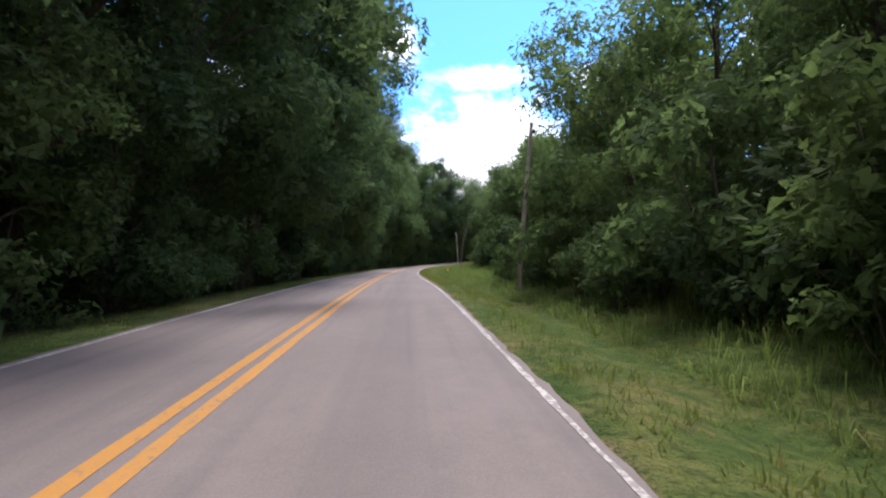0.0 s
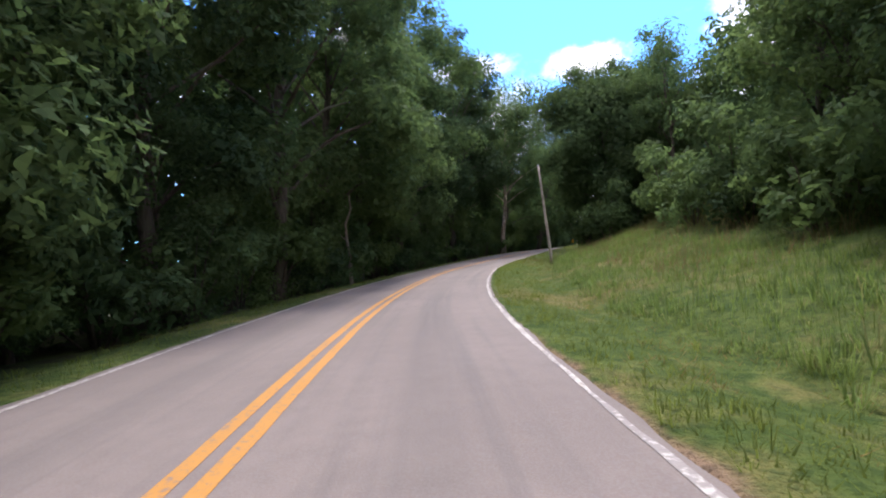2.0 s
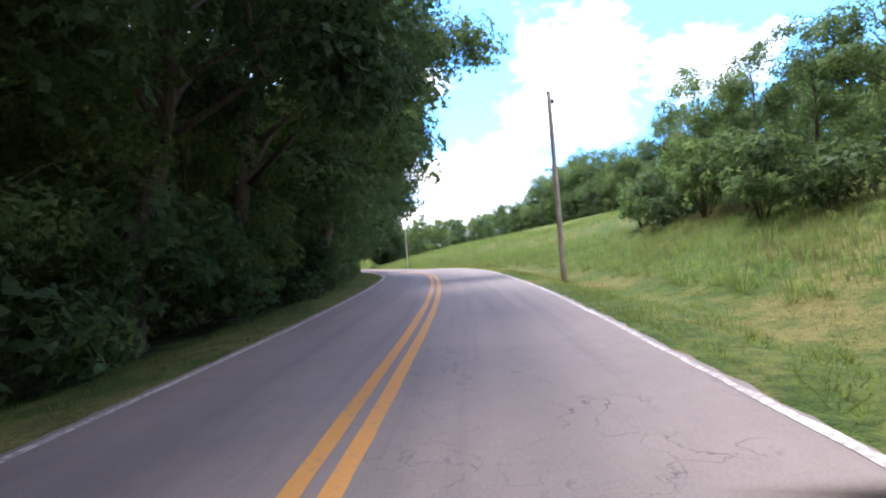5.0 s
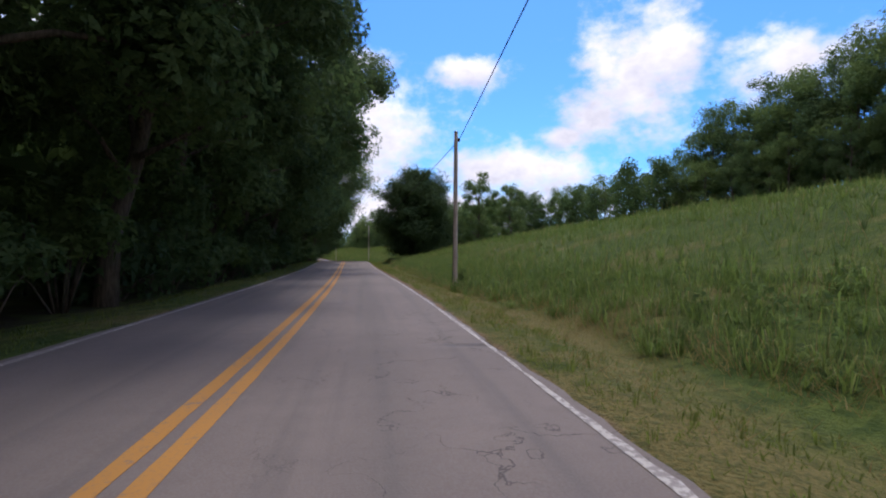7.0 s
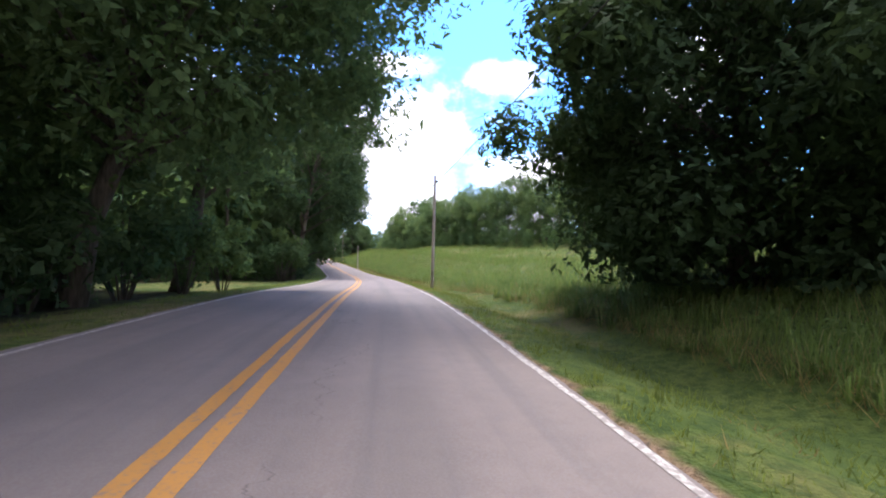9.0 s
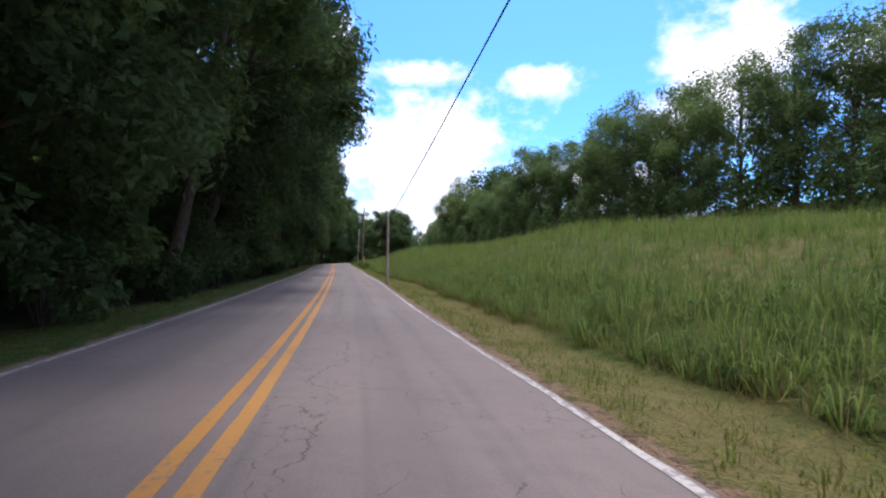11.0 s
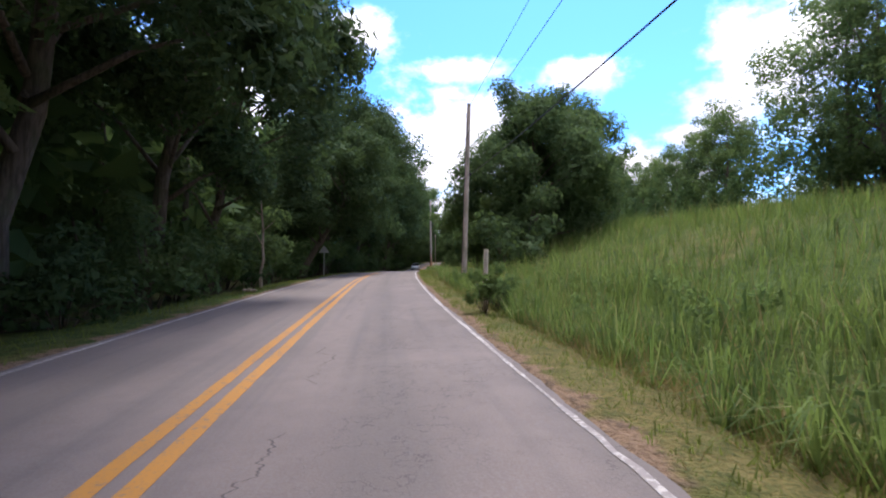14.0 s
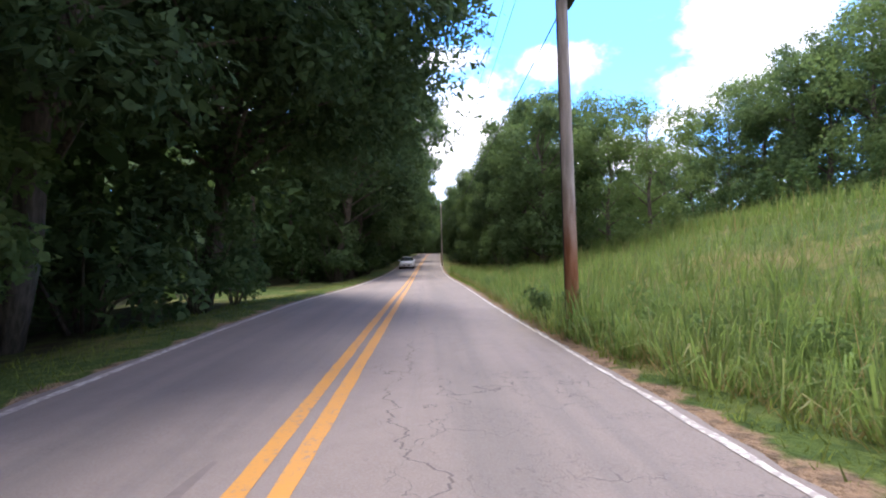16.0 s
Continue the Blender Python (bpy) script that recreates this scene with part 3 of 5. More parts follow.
M_SYCAMORE = sycamore_bark()
M_POLE = bark("pole wood", (0.30, 0.245, 0.215), (0.46, 0.385, 0.345))
M_POLE_DARK = bark("dark pole wood", (0.16, 0.125, 0.10), (0.28, 0.225, 0.19))


def stained_pole():
    """Grey pole wood, stained red-brown towards its foot."""
    k = Mat("stained pole wood", 0.85, 0.2)
    mp = k.n("ShaderNodeMapping", Vector=k.where())
    mp.inputs["Scale"].default_value = (9, 9, 1.2)
    n1 = k.noise(1.5, 6, mp.outputs[0])
    grey = k.mix(k.span(n1, 0.3, 0.7), (0.30, 0.25, 0.23), (0.48, 0.41, 0.38))
    red = k.mix(k.span(n1, 0.3, 0.7), (0.22, 0.085, 0.04), (0.36, 0.17, 0.10))
    z = k.split(k.n("ShaderNodeTexCoord").outputs["Object"])[2]
    k.bump(n1, 0.6, 0.02)
    return k.colour(k.mix(k.span(k.math("ADD", z, k.math("MULTIPLY", n1, 1.2)), 1.7, 3.4), red, grey))


M_POLE_RED = stained_pole()


# ---------------------------------------------------------------- mesh helpers
def part(name, data, material, parent=None, label=""):
    """One mesh object, under a thing or a part."""
    if isinstance(data, bmesh.types.BMesh):
        me = bpy.data.meshes.new(name)
        data.to_mesh(me)
        data.free()
        data = me
    if material and not data.materials:
        data.materials.append(material)
    ob = new(name, data)
    if parent:
        ob.parent = parent
    if label:
        ob["label"] = label
    return ob


def arrays(name, verts, faces, uvs=None, smoothly=False):
    """A mesh from arrays: verts n x 3, faces m x 3 or m x 4, uvs n x 2 by vertex."""
    verts, faces = np.asarray(verts, np.float32), np.asarray(faces, np.int32)
    me = bpy.data.meshes.new(name)
    k = faces.shape[1]
    me.vertices.add(len(verts))
    me.vertices.foreach_set("co", verts.ravel())
    me.loops.add(faces.size)
    me.loops.foreach_set("vertex_index", faces.ravel())
    me.polygons.add(len(faces))
    me.polygons.foreach_set("loop_start", np.arange(0, faces.size, k, dtype=np.int32))
    if uvs is not None:
        lay = me.uv_layers.new(name="UVMap")
        lay.data.foreach_set("uv", np.asarray(uvs, np.float32)[faces.ravel()].ravel())
    me.update(calc_edges=True)
    me.validate()
    if smoothly:
        me.polygons.foreach_set("use_smooth", np.ones(len(faces), bool))
    return me


def grid_faces(rows, cols):
    i = np.arange(rows - 1)[:, None] * cols + np.arange(cols - 1)[None]
    return np.stack([i, i + 1, i + cols + 1, i + cols], -1).reshape(-1, 4)


def tube(bm, path, radii, sides=8, cap=True):
    """A tapered tube through the points of path, added to bm."""
    path = [Vector(p) for p in path]
    rings = []
    for k, p in enumerate(path):
        d = (path[min(k + 1, len(path) - 1)] - path[max(k - 1, 0)]).normalized()
        a = d.cross(Vector((0.3, 0.9, 0.2))).normalized()
        b = d.cross(a).normalized()
        rings.append([bm.verts.new(p + (a * math.cos(2 * math.pi * j / sides) + b * math.sin(2 * math.pi * j / sides)) * radii[k])
                      for j in range(sides)])
    for r0, r1 in zip(rings, rings[1:]):
        for j in range(sides):
            f = bm.faces.new((r0[j], r0[(j + 1) % sides], r1[(j + 1) % sides], r1[j]))
            f.smooth = True
    if cap:
        bm.faces.new(rings[0][::-1])
        bm.faces.new(rings[-1])


# ---------------------------------------------------------------- ground
def strip(name, u_of, s0, s1, step, lift, material, label="", category="", kind="structure"):
    """A ribbon along the road: u_of(s) gives its cross lines, each u metres right of the yellow line."""
    s = np.arange(s0, s1, step)
    us = np.stack(u_of(s), 1)
    sg = np.repeat(s[:, None], us.shape[1], 1)
    x, y = at_station(sg, us)
    z = road_z(sg, us) + lift
    me = arrays(name, np.stack([x, y, z], -1).reshape(-1, 3), grid_faces(len(s), us.shape[1])[:, ::-1],
                np.stack([us, sg], -1).reshape(-1, 2), True)
    return tagged(part(name, me, material), label, category, kind=kind)


S_LO, S_HI = SS[0] + 1, SS[-1] - 1


def build_ground():
    s = np.arange(S_LO, S_HI, 1.0)
    off = np.array([-0.4, -0.12, 0.0, 0.12, 0.28, 0.5, 0.75, 1.05, 1.4, 1.8, 2.3, 2.8, 3.4, 4.0, 4.8, 5.8, 7, 8.5, 10, 12, 14, 17, 20, 24, 29, 35, 42, 50])
    wr, wl = np.interp(s, SS, WR) + 0.02, np.interp(s, SS, WL) + 0.07
    us = np.concatenate([-(wl[:, None] + off[::-1]), wr[:, None] + off], 1)
    sg = np.repeat(s[:, None], us.shape[1], 1)
    x, y = at_station(sg, us)
    z = ground_z(sg, us)
    v = np.stack([x, y, z], -1).reshape(-1, 3)
    f = grid_faces(len(s), us.shape[1])[:, ::-1]
    uv = np.stack([us, sg], -1).reshape(-1, 2)
    # the far land, a coarse sheet on all sides
    gx = np.concatenate([np.linspace(-2500, -120, 14), np.linspace(-90, 160, 18), np.linspace(200, 2500, 14)])
    gy = np.concatenate([np.linspace(-2500, -60, 12), np.linspace(-30, 640, 34), np.linspace(700, 3000, 14)])
    X, Y = np.meshgrid(gx, gy)
    near = ((X[..., None] - CX[::8]) ** 2 + (Y[..., None] - CY[::8]) ** 2)
    j = near.argmin(-1)
    dist = np.sqrt(near.min(-1))
    side = (X - CX[::8][j]) * TY[::8][j] - (Y - CY[::8][j]) * TX[::8][j]
    Z = CZ[::8][j] - 3.0 + np.where(side > 0, bank_height(SS[::8][j]), np.interp(SS[::8][j], LEFT_S, LEFT_H)) * smooth(10, 60, dist) * 1.0 + 1.5 * smooth(52, 75, dist)
    f2 = grid_faces(*X.shape) + len(v)
    v = np.r_[v, np.stack([X, Y, Z], -1).reshape(-1, 3)]
    uv = np.r_[uv, np.stack([np.where(side > 0, 30.0, -30.0), Y], -1).reshape(-1, 2)]
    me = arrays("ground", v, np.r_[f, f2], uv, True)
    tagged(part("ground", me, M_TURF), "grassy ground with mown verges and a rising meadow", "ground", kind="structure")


build_ground()


def rag(s, seed, size):
    """Uneven edge, in metres: random at a quarter and at one metre."""
    r = np.random.RandomState(seed)
    fine, wide = r.normal(size=4000), r.normal(size=1000)
    s = s - SS[0]
    return size * (0.5 * np.interp(s / 0.25, np.arange(4000), fine) + 0.6 * np.interp(s / 1.7, np.arange(1000), wide))


def wr_at(s):
    return np.interp(s, SS, WR)


def wl_at(s):
    return np.interp(s, SS, WL)


strip("road", lambda s: [-wl_at(s) - 0.16 + rag(s, 11, 0.03), -wl_at(s) - 0.08, -wl_at(s) * 0.66, -wl_at(s) * 0.33, 0 * s, wr_at(s) * 0.33,
                         wr_at(s) * 0.66, wr_at(s) + 0.06, wr_at(s) + 0.10 + rag(s, 12, 0.03)], S_LO, 588, 0.25, 0.0, M_ASPHALT,
      "worn grey asphalt of a two-lane country road", "road")
for u, seed in ((-0.125, 21), (0.125, 23)):
    strip("centre_line", lambda s: [u - 0.07 + rag(s, seed, 0.006), u + 0.07 + rag(s, seed + 5, 0.006)], S_LO, 588, 0.25, 0.005, M_YELLOW,
          "worn yellow centre line painted on asphalt", "road marking")
strip("edge_line", lambda s: [wr_at(s) - 0.030 - np.interp(s, (40, 60, 110, 130), (0, 0.012, 0.012, 0)) + rag(s, 31, 0.012), wr_at(s) + 0.040 + rag(s, 33, 0.020)], S_LO, 588, 0.25, 0.005, M_WHITE,
      "worn white edge line painted on asphalt", "road marking")
for a, b in ((S_LO, 112), (136, 588)):
    strip("edge_line", lambda s: [-wl_at(s) - 0.05 + rag(s, 35, 0.01), -wl_at(s) + 0.05 + rag(s, 37, 0.01)], a, b, 0.25, 0.005, M_WHITE,
          "worn white edge line painted on asphalt", "road marking")


# ---------------------------------------------------------------- trees
def leaves(rng, centres, radii, count, size, squash=0.8, three=False):
    """count leaf sprigs in clumps round the centres: bent four-cornered leaves of two triangles."""
    centres, radii = np.asarray(centres), np.asarray(radii)
    w = radii ** 2
    k = rng.choice(len(centres), count, p=w / w.sum())
    d = rng.normal(size=(count, 3))
    d /= np.linalg.norm(d, axis=1)[:, None]
    r = radii[k] * rng.rand(count) ** 0.38
    p = centres[k] + d * r[:, None] * [1, 1, squash]
    # leaves lie across the way out of the clump and droop
    out = d + rng.normal(size=(count, 3)) * 0.55 + [0, 0, 0.5]
    out /= np.linalg.norm(out, axis=1)[:, None]
    a = np.cross(out, rng.normal(size=(count, 3)))
    a /= np.linalg.norm(a, axis=1)[:, None]
    b = np.cross(out, a)
    ln = size * (0.6 + 0.8 * rng.rand(count))[:, None]
    wd = ln * (0.42 + 0.2 * rng.rand(count))[:, None]
    tip = p + a * ln * 0.55 - out * ln * 0.12
    tail = p - a * ln * 0.55 - out * ln * 0.05
    if three:
        v = np.stack([tail + b * wd * 0.35, tip, p - b * wd * 0.75], 1).reshape(-1, 3)
        return v, np.arange(count * 3).reshape(-1, 3)
    v = np.stack([tail, p + b * wd * 0.5, tip, p - b * wd * 0.5], 1).reshape(-1, 3)
    return v, np.arange(count * 4).reshape(-1, 4)


def make_tree(seed, height, spread, count, size, leaf, wood, trunk_r=0.22, low=0.25, lean=0.0, blobs=16, label="", puff=1.0):
    """A broadleaf tree: a tapered trunk with limbs, and a crown of leaf clumps at their ends. low: where the crown begins."""
    rng = np.random.RandomState(seed)
    root = new("tree")
    bm = bmesh.new()
    top = Vector((lean * height, 0.02 * height, height * 0.82))
    trunk = [Vector((0, 0, -0.4))]
    for k in range(1, 8):
        f = k / 7
        trunk.append(Vector((top.x * f + rng.normal() * 0.10, top.y * f + rng.normal() * 0.10, top.z * f)))
    tube(bm, trunk, [trunk_r * (1.35 if k == 0 else 1 - 0.85 * k / 7) for k in range(8)], 9)
    cs, rs = [], []
    for k in range(blobs):
        f = low + (1 - low) * (k + rng.rand()) / blobs
        base = trunk[0].lerp(trunk[-1], min(f * 0.85, 0.97))
        a = k * 2.4 + rng.rand() * 0.8
        reach = spread * (0.30 + 0.78 * math.sin(math.pi * (0.20 + 0.64 * (f - low) / (1 - low)))) * (0.6 + 0.5 * rng.rand())
        if f > 0.93:
            reach *= 0.45
        end = Vector((base.x + math.cos(a) * reach * 0.75, base.y + math.sin(a) * reach * 0.75, height * f * 0.93 + rng.rand() * 0.5))
        mid = base.lerp(end, 0.5) + Vector((0, 0, 0.25))
        r0 = trunk_r * (0.45 - 0.3 * f)
        tube(bm, [base, mid, end], [r0, r0 * 0.6, r0 * 0.2], 5)
        rad = puff * spread * (0.25 + 0.15 * rng.rand())
        cs.append(end)
        rs.append(rad)
        for _ in range(2):
            cs.append(Vector(end) + Vector(rng.uniform(-1, 1, 3) * [0.9, 0.9, 0.6]) * rad)
            rs.append(rad * (0.45 + 0.3 * rng.rand()))
    if count >= 40000:
        # a full crown closes round its stem
        for k in range(2, 7):
            cs.append(trunk[k])
            rs.append(spread * 0.42)
    part("trunk", bm, wood, root, "bark-covered trunk with limbs")
    v, f = leaves(rng, [tuple(c) for c in cs], rs, count, size, three=True)
    # larger sprays inside the crown close it
    v2, f2 = leaves(rng, [tuple(c) for c in cs], np.array(rs) * 0.62, count // (7 if count < 40000 else 4), size * (1.4 if count < 40000 else 1.8), three=True)
    v, f = np.r_[v, v2], np.r_[f, f2 + len(v)]
    v[:, 2] = np.maximum(v[:, 2], 0.15)
    part("crown", arrays("crown", v, f), leaf, root, "dense green leaves")
    return tagged(root, label or "tall broadleaf tree in full summer leaf", "tree")


def make_shrub(seed, height, spread, count, size, leaf):
    rng = np.random.RandomState(seed)
    root = new("shrub")
    bm = bmesh.new()
    cs, rs = [], []
    for k in range(9):
        a = k * 2.4 + rng.rand()
        r = spread * (0.25 + 0.55 * rng.rand())
        end = Vector((math.cos(a) * r, math.sin(a) * r, height * (0.25 + 0.6 * rng.rand())))
        tube(bm, [Vector((math.cos(a) * 0.08, math.sin(a) * 0.08, -0.2)), end * 0.55 + Vector((0, 0, 0.1)), end], [0.035, 0.022, 0.008], 5)
        cs.append(tuple(end))
        rs.append(spread * (0.35 + 0.2 * rng.rand()))
    part("stem", bm, M_BARK, root)
    v, f = leaves(rng, cs, rs, count, size, three=True)
    v[:, 2] = np.maximum(v[:, 2], 0.03)
    part("crown", arrays("crown", v, f), leaf, root, "tangled green leaves")
    return tagged(root, "leafy shrub at the edge of the wood", "shrub")


def stand(ob, s, u, turn, size, sink=0.0, tall=1.0, tilt=0.0):
    """The pose of a copy standing on the land at station s. tilt: degrees by which it leans to the right of the road's way."""
    x, y = at_station(s, u)
    z = float(ground_z(s, u)) - sink
    way = Vector((float(np.interp(s, SS, TX)), float(np.interp(s, SS, TY)), 0))
    return Matrix.Translation((float(x), float(y), z)) @ Matrix.Rotation(radians(tilt), 4, way) @ Matrix.Rotation(turn, 4, "Z") @ Matrix.Diagonal((size, size, size * tall, 1))


class Planter:
    """Sets out copies of a few kinds; the first of each kind is the one that was built."""

    def __init__(self, kinds, group):
        self.kinds, self.used, self.group = kinds, set(), group
        for k in kinds:
            k["group"] = group

    def put(self, k, m):
        ob = self.kinds[k % len(self.kinds)]
        if ob.name not in self.used:
            self.used.add(ob.name)
            ob.matrix_basis = m
            return ob
        c = copy_thing(ob, Matrix.Identity(4))
        c.matrix_basis = m
        return c


rng = random.Random(5)
near_kinds = Planter([make_tree(k, 15, 4.3, 21000, 0.26, (M_LEAF, M_LEAF_LIGHT, M_LEAF, M_LEAF_DARK, M_LEAF)[k], M_BARK, 0.22, (0.24, 0.28, 0.21, 0.30, 0.25)[k], 0.02 * (k - 2), 22) for k in range(5)], "trees along the road")
hill_kinds = Planter([make_tree(30 + k, 12, 4.0, 9500, 0.28, (M_LEAF_LIGHT, M_LEAF_LIGHT, M_LEAF, M_LEAF)[k], M_BARK, 0.20, 0.04, 0, 16,
                                "broadleaf tree in the tree line above the meadow", 1.25) for k in range(4)], "trees of the tree line")
shrubs = Planter([make_shrub(40 + k, (2.8, 3.8, 2.6, 4.2)[k], (1.7, 1.6, 1.8, 1.7)[k], (1050, 1250, 1050, 1250)[k], 0.34, (M_LEAF, M_LEAF_LIGHT, M_LEAF_DARK)[k % 3]) for k in range(4)], "undergrowth")


def near_special(s, far):
    return any(abs(s - t) < far for t in SPECIAL)


def left_wood():
    s = -9.0
    k = 0
    while s < 585:
        if not any(a < s < b for a, b in LEFT_GAPS) and not near_special(s, 5.5):
            # kind 3, the dark leaf, puts shade into the colour of these crowns
            near_kinds.put(3 if any(a < s < b for a, b in DARK_CROWNS) or s > 150 and k % 5 == 1 else k, stand(None, s, -(6.0 + rng.random() * 1.8), rng.random() * 6.28, 1.2 + rng.random() * 0.4, 0.25, tilt=(7.0 + rng.random() * 7.0) * (0.35 if 52 < s < 122 else 1.0)))
        s += 5.2 + rng.random() * 2.0
        k += 1
    for s0, s1, gap in ((4, 50, 4.5), (58, 117, 3.6), (124, 168, 6.0)):
        s = s0
        while s < s1:
            hill_kinds.put(k, stand(None, s, -(6.3 + rng.random()), rng.random() * 6.28, 0.42 + 0.26 * rng.random(), 0.1))
            s += gap * (0.8 + 0.5 * rng.random())
            k += 1
    s = -9.0
    while s < 585:
        if not any(a < s < b for a, b in LEFT_GAPS):
            size = 0.7 + rng.random() * 0.75
            if not near_special(s, 1.0):
                shrubs.put(k, stand(None, s, -(4.2 + 1.25 * size + rng.random() * 0.8), rng.random() * 6.28, size))
        s += 2.7 + rng.random() * 1.4
        k += 1


def right_wood():
    k = 0
    for s0, s1, u0, u1, gap, kinds, lo, hi in RIGHT_ROWS:
        s = s0
        while s < s1:
            u = u0 + (u1 - u0) * (s - s0) / max(s1 - s0, 1)
            size = lo + (hi - lo) * rng.random()
            {"near": near_kinds, "hill": hill_kinds, "shrub": shrubs}[kinds].put(k, stand(None, s, u + rng.uniform(-0.8, 0.8), rng.random() * 6.28, size, 0.1))
            s += gap * (0.75 + 0.5 * rng.random())
            k += 1


def deep_wood():
    """All that stands behind the first trees: trunks and crowns joined into one, for nobody could count them."""
    r = np.random.RandomState(9)
    spots = []
    for s in np.arange(-16, 590, 5.0):
        if not any(a < s < b for a, b in LEFT_GAPS):
            spots.append((s + r.uniform(-1.5, 1.5), -r.uniform(11, 14), r.uniform(0.9, 1.25)))
        spots.append((s + r.uniform(-2, 2), -r.uniform(17, 22), r.uniform(1.0, 1.35)))
        spots.append((s + r.uniform(-2, 2), -r.uniform(25, 31), r.uniform(1.05, 1.4)))
    for s in np.arange(-16, 580, 2.6):
        if not any(a < s < b for a, b in LEFT_GAPS):
            spots.append((s, -r.uniform(8.5, 11), r.uniform(0.22, 0.34)))
            spots.append((s, -r.uniform(12, 16), r.uniform(0.25, 0.4)))
            spots.append((s, -r.uniform(19, 25), r.uniform(0.35, 0.5)))
    for u in np.arange(-12, 14, 1.2):
        spots.append((592 + r.uniform(-2, 2), u, r.uniform(0.28, 0.5)))
        spots.append((600 + r.uniform(-3, 3), u, r.uniform(0.6, 0.95)))
    for u in np.arange(-34, 36, 3.2):
        spots.append((598 + r.uniform(-4, 4), u, r.uniform(0.7, 1.0)))
        spots.append((608 + r.uniform(-4, 4), u, r.uniform(0.9, 1.2)))
        spots.append((594 + r.uniform(-3, 3), u, r.uniform(0.3, 0.45)))
    for s0, s1, u0, u1, gap, lo, hi in RIGHT_DEEP:
        for s in np.arange(s0, s1, gap):
            spots.append((s + r.uniform(-1.5, 1.5), u0 + (u1 - u0) * (s - s0) / (s1 - s0) + r.uniform(-1.5, 1.5), r.uniform(lo, hi)))
    kinds, fine = [], []
    for k in range(5):
        q = np.random.RandomState(60 + k)
        h = np.linspace(0.10, 0.97, 20)
        a = np.arange(20) * 2.4 + q.rand(20)
        reach = 3.6 * np.sin(np.pi * np.clip(0.25 + 0.7 * h, 0, 1)) * (0.5 + 0.5 * q.rand(20))
        c = np.stack([np.cos(a) * reach, np.sin(a) * reach, 15 * h], 1)
        puffs = 1.4 + 0.9 * q.rand(20)
        kinds.append(leaves(q, c, puffs, 380, 1.3, three=True))
        fine.append(leaves(q, c, puffs, 1500, 0.68, three=True))
    V, F, base = [], [], 0
    bm = bmesh.new()
    for n, (s, u, size) in enumerate(spots):
        v, f = (fine if u > 0 and size > 0.35 else kinds)[n % 5]
        t = r.rand() * 6.28
        x, y = at_station(s, u)
        z = float(ground_z(s, u))
        c, sn = math.cos(t) * size, math.sin(t) * size
        V.append(np.stack([v[:, 0] * c - v[:, 1] * sn + x, v[:, 0] * sn + v[:, 1] * c + y, v[:, 2] * size + z], 1))
        F.append(f + base)
        base += len(v)
        if abs(u) < 16:
            tube(bm, [(x, y, z - 0.3), (x + r.uniform(-.3, .3), y + r.uniform(-.3, .3), z + 6 * size), (x, y, z + 12 * size)], [0.2 * size, 0.14 * size, 0.04], 6)
    root = new("woodland")
    part("trunks", bm, M_BARK, root)["kind"] = "stuff"
    part("crowns", arrays("crowns", np.concatenate(V), np.concatenate(F)), M_WOODS, root)["kind"] = "stuff"
    tagged(root, "deep dark green woodland behind the first trees", "woodland", kind="stuff")


def single_trees():
    """Trees that stand out: told by their own place, height, spread and lean."""
    for n, (x, y, h, spread, count, size, leaf, wood, trunk, low, lean, turn, label) in enumerate(LONE_TREES):
        ob = make_tree(100 + n, h, spread, count, size, {"mid": M_LEAF, "light": M_LEAF_LIGHT, "dark": M_LEAF_DARK}[leaf],
                       {"pale": M_SYCAMORE, "dark": M_BARK}[wood], trunk, low, lean, 24 if count < 40000 else 44, label, 1.1 if count < 40000 else 1.35)
        s, u = spot(x, y)
        j = int(((CX - x) ** 2 + (CY - y) ** 2).argmin())
        ob.matrix_basis = Matrix.Translation((x, y, float(ground_z(s, u)) - 0.1)) @ Matrix.Rotation(math.atan2(TY[j], TX[j]) - math.pi / 2 + radians(turn), 4, "Z")


SPECIAL = [spot(t[0], t[1])[0] for t in LONE_TREES if spot(t[0], t[1])[1] < 0]
left_wood()
right_wood()
single_trees()
deep_wood()


# ---------------------------------------------------------------- poles, cables, signs, car
def land(x, y):
    return float(ground_z(*spot(x, y)))


M_STEEL = plain("galvanised steel", (0.42, 0.43, 0.44), 0.45, 0.7)
M_GREY = plain("grey enamel", (0.46, 0.47, 0.48), 0.5)
M_BLACK = plain("black rubber", (0.02, 0.02, 0.022), 0.6)
M_ORANGE = plain("orange-yellow plastic", (0.85, 0.40, 0.02), 0.5, 0, 0.2)
M_RUST = plain("rusty post", (0.10, 0.055, 0.03), 0.8)
M_PORCELAIN = plain("porcelain", (0.55, 0.52, 0.50), 0.3)
M_CABLE = plain("cable", (0.03, 0.03, 0.032), 0.6)
M_SIGNBACK = plain("bare sign back", (0.34, 0.35, 0.36), 0.5, 0.5)
M_CAR = plain("white car paint", (0.78, 0.78, 0.78), 0.25, 0, 0.05)
M_GLASS = plain("dark car glass", (0.02, 0.025, 0.03), 0.08, 0, 0.0)
M_LAMP = plain("headlight glass", (0.75, 0.78, 0.8), 0.1, 0, 0.0)
M_RUBBER = plain("tyre rubber", (0.02, 0.02, 0.02), 0.85)
M_RED = plain("number plate", (0.6, 0.6, 0.58), 0.5)


